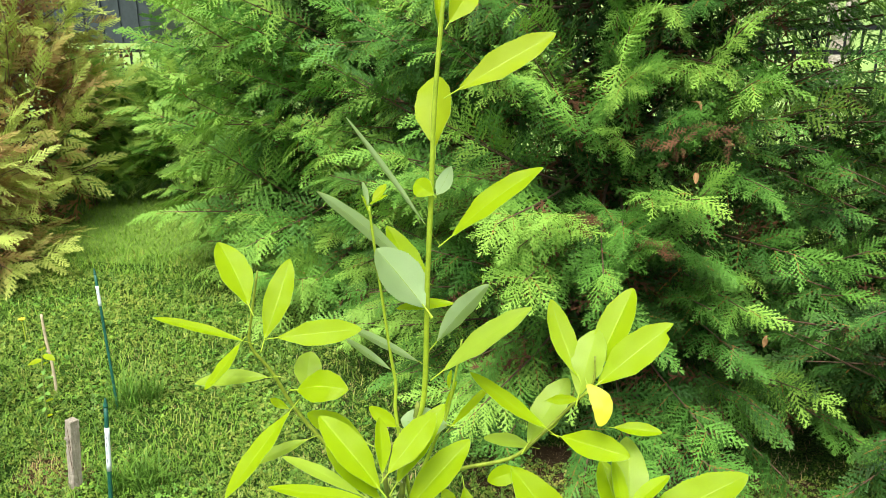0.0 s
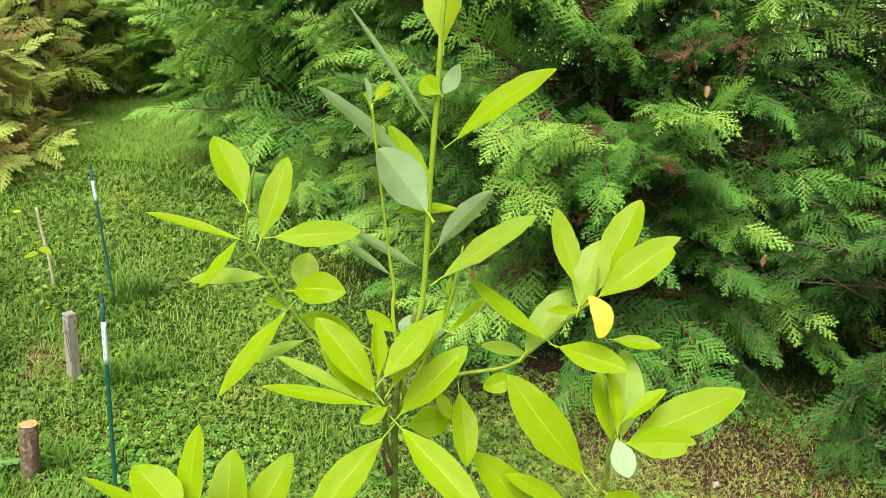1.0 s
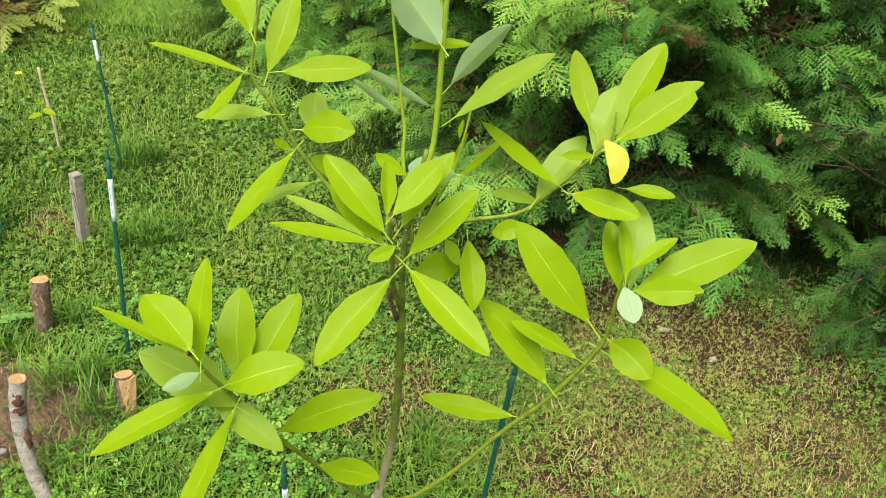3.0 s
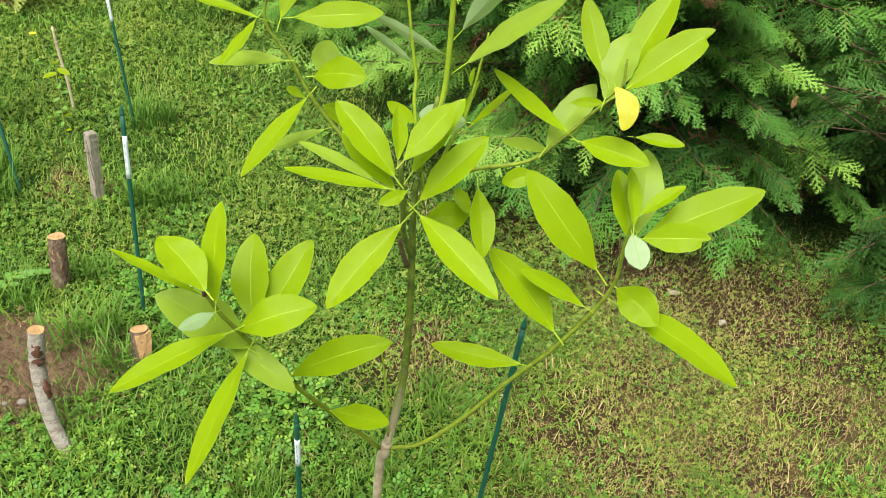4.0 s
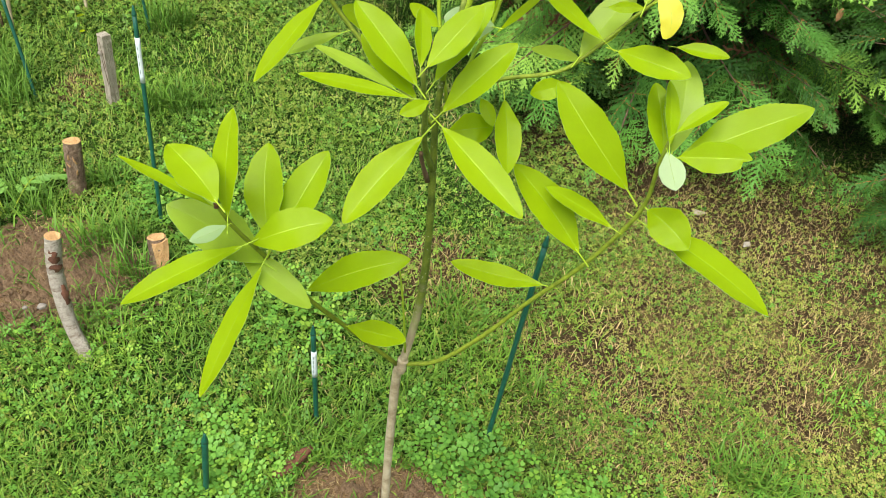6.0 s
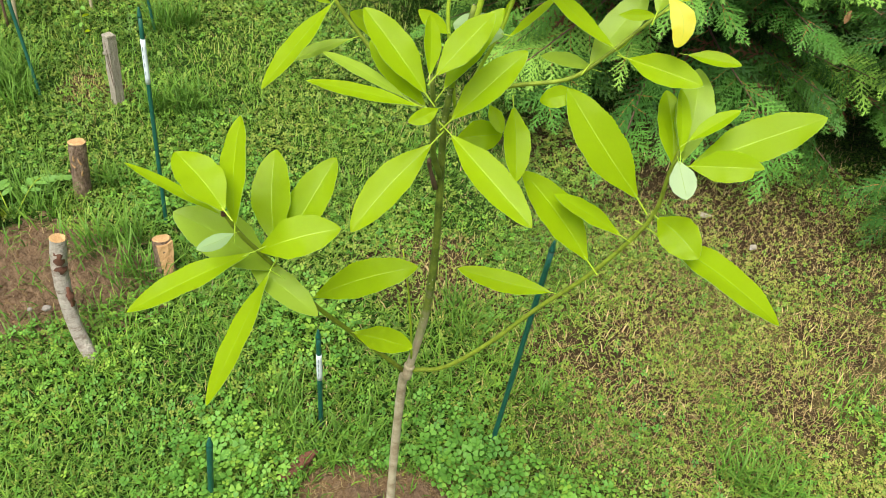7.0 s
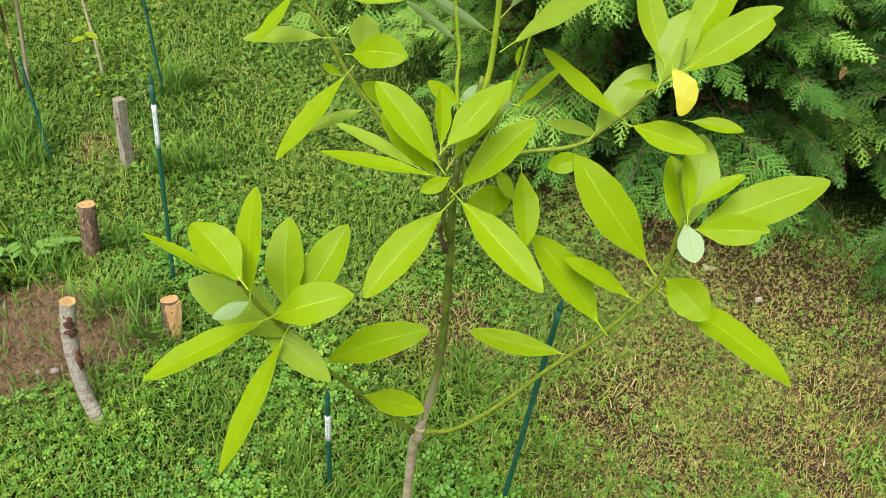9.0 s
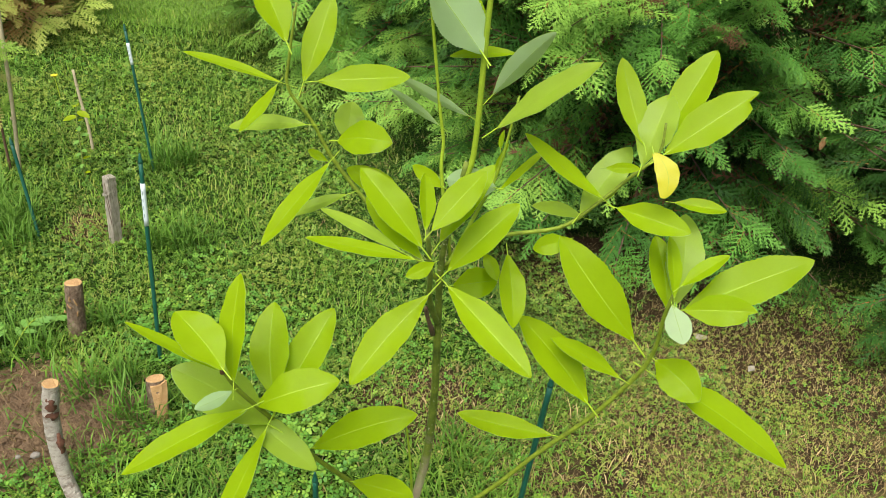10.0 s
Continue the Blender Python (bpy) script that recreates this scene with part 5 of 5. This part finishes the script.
def small_leaves(name, x, y, size, tall, tone, mat):
    """Low ground cover: three small leaflets each, as tilted quads."""
    n = len(x)
    z = heights(x, y) + tall
    turn = rng.uniform(0, 6.283, n)
    tilt = rng.normal(0, 0.45, (n, 2))
    shape = np.array([(0, 0.05), (0.42, 0.6), (0, 1.0), (-0.42, 0.6)])
    out, uv = [], []
    for k in range(3):
        a = turn + 2.094 * k + rng.normal(0, 0.25, n)
        c, s = np.cos(a), np.sin(a)
        px = (shape[None, :, 0] * c[:, None] - shape[None, :, 1] * s[:, None]) * size[:, None]
        py = (shape[None, :, 0] * s[:, None] + shape[None, :, 1] * c[:, None]) * size[:, None]
        pz = tilt[:, :1] * px + tilt[:, 1:] * py + 0.2 * np.abs(shape[None, :, 0]) * size[:, None]
        out.append(np.stack([x[:, None] + px, y[:, None] + py, z[:, None] + pz], 2))
        uv.append(np.stack([np.repeat(tone[:, None], 4, 1), np.tile(shape[:, 1] * 0.8, (n, 1))], 2))
    return soup(name, np.concatenate(out).reshape(-1, 3), np.concatenate(uv).reshape(-1, 2), mat, 4)


def bump_at(x, y, cx, cy, rx, ry):
    return np.exp(-((x - cx) / rx) ** 2 - ((y - cy) / ry) ** 2)


# grass, thick on the shaded side and round the stakes, thin on the worn part
x, y = scatter(115000, -2.6, 2.3, 0.62, 4.6, 1.5)
m = (~bare(x, y) | (rng.random(len(x)) < 0.15) & (y < 2)) & (rng.random(len(x)) > 0.70 * dryness(x, y)) & (rng.random(len(x)) > skirt(x, y))
x, y = keep(m, x, y)
lush = np.clip(0.5 - x * 0.4 + 0.55 * field(x, y, 7, 2), 0, 1)
length = rng.uniform(0.022, 0.055, len(x)) * (0.5 + 0.95 * lush) * np.where(y > 1.8, 0.72, 1)
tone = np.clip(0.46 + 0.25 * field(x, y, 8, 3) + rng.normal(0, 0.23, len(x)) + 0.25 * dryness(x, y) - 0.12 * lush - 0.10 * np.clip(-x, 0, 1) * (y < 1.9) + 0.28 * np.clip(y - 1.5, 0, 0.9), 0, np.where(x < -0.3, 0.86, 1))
width = rng.uniform(0.0020, 0.0040, len(x)) * (1 + 0.18 * (y - 1))
for near in (y < 1.75, y >= 1.75):
    gxs, gys, gl, gw, gt = keep(near, x, y, length, width, tone)
    make = blades if gys.min() < 1.7 else straight_blades
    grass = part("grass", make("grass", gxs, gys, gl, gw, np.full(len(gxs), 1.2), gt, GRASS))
    tagged(grass, "uneven green lawn grass with dry blades mixed in", "grass", kind="stuff")

x, y = scatter(52000, -4.5, 1.2, 4.2, 7.0, 1.2)
m = ~bare(x, y)
x, y = keep(m, x, y)
tone = np.clip(0.72 + 0.12 * field(x, y, 4, 3) + rng.normal(0, 0.08, len(x)), 0, 0.84)
far_grass = part("grass", straight_blades("grass", x, y, rng.uniform(0.016, 0.032, len(x)), rng.uniform(0.004, 0.007, len(x)), np.full(len(x), 1.1), tone, GRASS))
tagged(far_grass, "bright grass of the path between the conifers", "grass", kind="stuff")

# the open lawn round about
def outside(x, y):
    """Past the near sward, with a ragged rim."""
    rag = 0.12 * field(x, y, 5, 61)
    return ((np.abs(x + 0.03 + 0.16 * (y - 1)) > 1.40 + 0.27 * (y - 0.62) + rag) | (y < 0.70 + rag)) & ~bare(x, y)


x, y = rng.normal(-0.4, 2.8, 56000), rng.normal(0.4, 2.4, 56000)
x, y = keep(outside(x, y) & (y < 5.5), x, y)
tone = np.clip(0.58 + 0.2 * field(x, y, 4, 3) + rng.normal(0, 0.18, len(x)), 0, 0.9)
side_grass = part("grass", straight_blades("grass", x, y, rng.uniform(0.03, 0.06, len(x)), rng.uniform(0.006, 0.012, len(x)), np.full(len(x), 1.2), tone, GRASS))
tagged(side_grass, "open mown lawn grass spreading round the planted corner", "grass", kind="stuff")
x, y = rng.normal(-0.4, 2.4, 24000), rng.normal(0.8, 2.0, 24000)
x, y = keep(outside(x, y) & (y < 5.5), x, y)
tone = np.clip(0.5 + 0.2 * field(x, y, 6, 31) + rng.normal(0, 0.2, len(x)), 0, 0.85)
side_weeds = part("low_weeds", small_leaves("low_weeds", x, y, rng.uniform(0.014, 0.026, len(x)), rng.uniform(0.008, 0.03, len(x)), tone, COVER))
tagged(side_weeds, "low green weeds spread thinly through the open lawn", "weeds", kind="stuff")

# long dark tufts by the stakes and the soil
spots = np.array([(-1.29, 2.77), (-1.24, 2.83), (-1.60, 2.30), (-1.66, 2.24), (-1.55, 2.20), (-1.72, 2.36), (-0.92, 1.52), (-0.78, 1.46), (-0.86, 1.60), (-1.16, 1.66), (-0.25, 1.10), (-0.17, 1.08), (-0.30, 1.18),
                  (0.36, 1.06), (0.92, 1.12), (0.86, 1.08), (0.30, 1.35), (-0.62, 1.60), (-0.10, 1.13), (-1.02, 1.82), (-1.03, 2.31), (-0.97, 2.27), (-1.08, 2.24), (-1.62, 2.16), (-1.52, 2.12), (0.10, 1.52), (0.06, 1.60), (0.78, 1.24), (0.84, 1.20)])
tall_of = np.array([0.17, 0.15, 0.16, 0.15, 0.14, 0.16, 0.13, 0.12, 0.12, 0.12, 0.08, 0.08, 0.08, 0.07, 0.09, 0.08, 0.06, 0.10, 0.07, 0.1, 0.13, 0.12, 0.13, 0.15, 0.14, 0.08, 0.08, 0.09, 0.09])
TUFT = 2300
pick = rng.integers(0, len(spots), TUFT)
x, y = spots[pick, 0] + rng.normal(0, 0.03, TUFT), spots[pick, 1] + rng.normal(0, 0.03, TUFT)
tufts = part("grass_tufts", blades("grass_tufts", x, y, tall_of[pick] * rng.uniform(0.6, 1.25, TUFT), rng.uniform(0.0028, 0.0048, TUFT), np.full(TUFT, 1.0), np.clip(rng.normal(0.15, 0.14, TUFT), 0, 0.8), GRASS))
tagged(tufts, "long dark green grass tufts round the stakes", "grass", kind="stuff")

# clover in drifts, largest beside the sapling's foot
x, y = scatter(80000, -2.4, 2.3, 0.62, 3.8, 1.25)
fat = np.clip(bump_at(x, y, 0.17, 1.10, 0.17, 0.17) + bump_at(x, y, -0.36, 0.98, 0.13, 0.16) * 0.8 + bump_at(x, y, -0.72, 1.72, 0.2, 0.2) + bump_at(x, y, -0.30, 1.45, 0.16, 0.2) * 0.7 + bump_at(x, y, 0.45, 1.02, 0.2, 0.1) * 0.7, 0, 1)
drift = 0.16 + 0.38 * field(x, y, 8, 12) + 0.55 * fat
m = ~bare(x, y) & (rng.random(len(x)) < drift * (1 - 0.85 * dryness(x, y))) & (rng.random(len(x)) > skirt(x, y))
x, y, fat = keep(m, x, y, fat)
size = rng.uniform(0.0058, 0.010, len(x)) * (1 + 0.8 * fat)
tall = rng.uniform(0.006, 0.036, len(x)) * (1 + 0.9 * fat)
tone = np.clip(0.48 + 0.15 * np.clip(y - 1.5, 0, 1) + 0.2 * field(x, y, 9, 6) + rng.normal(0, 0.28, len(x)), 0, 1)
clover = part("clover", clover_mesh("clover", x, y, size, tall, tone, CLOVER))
tagged(clover, "patches of low three-leaved clover in the lawn", "clover", kind="stuff")

# tiny-leaved yellow-green cover, thick in the worn part
x, y = scatter(122000, -2.5, 2.3, 0.62, 4.2, 1.2)
x, y = np.concatenate([x, rng.uniform(0.1, 1.6, 30000)]), np.concatenate([y, rng.uniform(1.0, 2.6, 30000)])
dry = dryness(x, y)
m = ~bare(x, y) & (rng.random(len(x)) < np.clip(0.62 + 0.45 * field(x, y, 11, 22) - 0.10 * dry, 0.10, 1)) & (rng.random(len(x)) > skirt(x, y))
x, y, dry = keep(m, x, y, dry)
yellow = np.clip(0.45 - 0.09 * np.clip(-x + 0.2, 0, 1) + 0.32 * field(x, y, 6, 31) + 0.42 * dry, 0, 1)
tone = np.clip(0.25 + 0.6 * yellow + rng.normal(0, 0.22, len(x)), 0, np.where(x < 0, 0.80, 1))
cover_leaves = part("low_weeds", small_leaves("low_weeds", x, y, rng.uniform(0.0042, 0.0085, len(x)) * (1 + 0.25 * (y - 1)) * (1 - 0.32 * dry), rng.uniform(0.002, 0.026, len(x)) * (1 - 0.25 * dry), tone, COVER))
tagged(cover_leaves, "tiny-leaved yellow-green weeds covering the lawn", "weeds", kind="stuff")

# dry thatch lying in the worn part
x, y = scatter(215000, -1.6, 2.3, 0.7, 3.4, 1.3)
m = ~(((x - 0.02) / 0.12) ** 2 + ((y - 0.93) / 0.1) ** 2 < 1) & (rng.random(len(x)) < 2.0 * np.clip(dryness(x, y) * (0.9 + 0.6 * field(x, y, 9, 41)), 0.06, 1) + 0.12 * bare(x, y) * (y < 1.9) + 0.35 * bump_at(x, y, 0.05, 0.98, 0.34, 0.20) + 0.12 * skirt(x, y) + 0.8 * bump_at(x, y, -1.43, 2.38, 0.13, 0.10))
x, y = keep(m, x, y)
straw = part("dry_thatch", straight_blades("dry_thatch", x, y, rng.uniform(0.010, 0.036, len(x)), rng.uniform(0.0012, 0.0027, len(x)), np.full(len(x), 1.45), rng.beta(2, 1.8, len(x)), STRAW))
tagged(straw, "dead straw-coloured grass lying flat on bare soil", "dry grass", kind="stuff")

# crumbs of dug soil
def crumb_mesh(name, x, y, size, mat):
    base = np.array([(1, 0, 0), (-1, 0, 0), (0, 1, 0), (0, -1, 0), (0, 0, 1), (0, 0, -1)], dtype=float)
    tri = np.array([(0, 2, 4), (2, 1, 4), (1, 3, 4), (3, 0, 4), (2, 0, 5), (1, 2, 5), (3, 1, 5), (0, 3, 5)])
    n = len(x)
    v = base[None] * size[:, None, None] * rng.uniform(0.55, 1.3, (n, 6, 1))
    a = rng.uniform(0, 6.283, n)
    c, s = np.cos(a)[:, None], np.sin(a)[:, None]
    v = np.stack([v[:, :, 0] * c - v[:, :, 1] * s, v[:, :, 0] * s + v[:, :, 1] * c, v[:, :, 2] * 0.7], 2)
    v += np.stack([x, y, heights(x, y) + size * 0.25], 1)[:, None]
    return soup(name, v[:, tri].reshape(-1, 3), np.zeros((n * 24, 2)), mat, 3)


x = np.concatenate([rng.normal(-1.02, 0.13, 4500), rng.normal(-0.86, 0.06, 900), rng.normal(0.05, 0.12, 1600)])
y = np.concatenate([rng.normal(1.40, 0.10, 4500), rng.normal(1.42, 0.07, 900), rng.normal(0.93, 0.08, 1600)])
size = np.clip(rng.lognormal(-5.45, 0.7, len(x)), 0.0012, 0.020)
crumbs = part("soil_crumbs", crumb_mesh("soil_crumbs", x, y, size, DIRT))
tagged(crumbs, "loose crumbs of dug brown soil", "soil", kind="stuff")
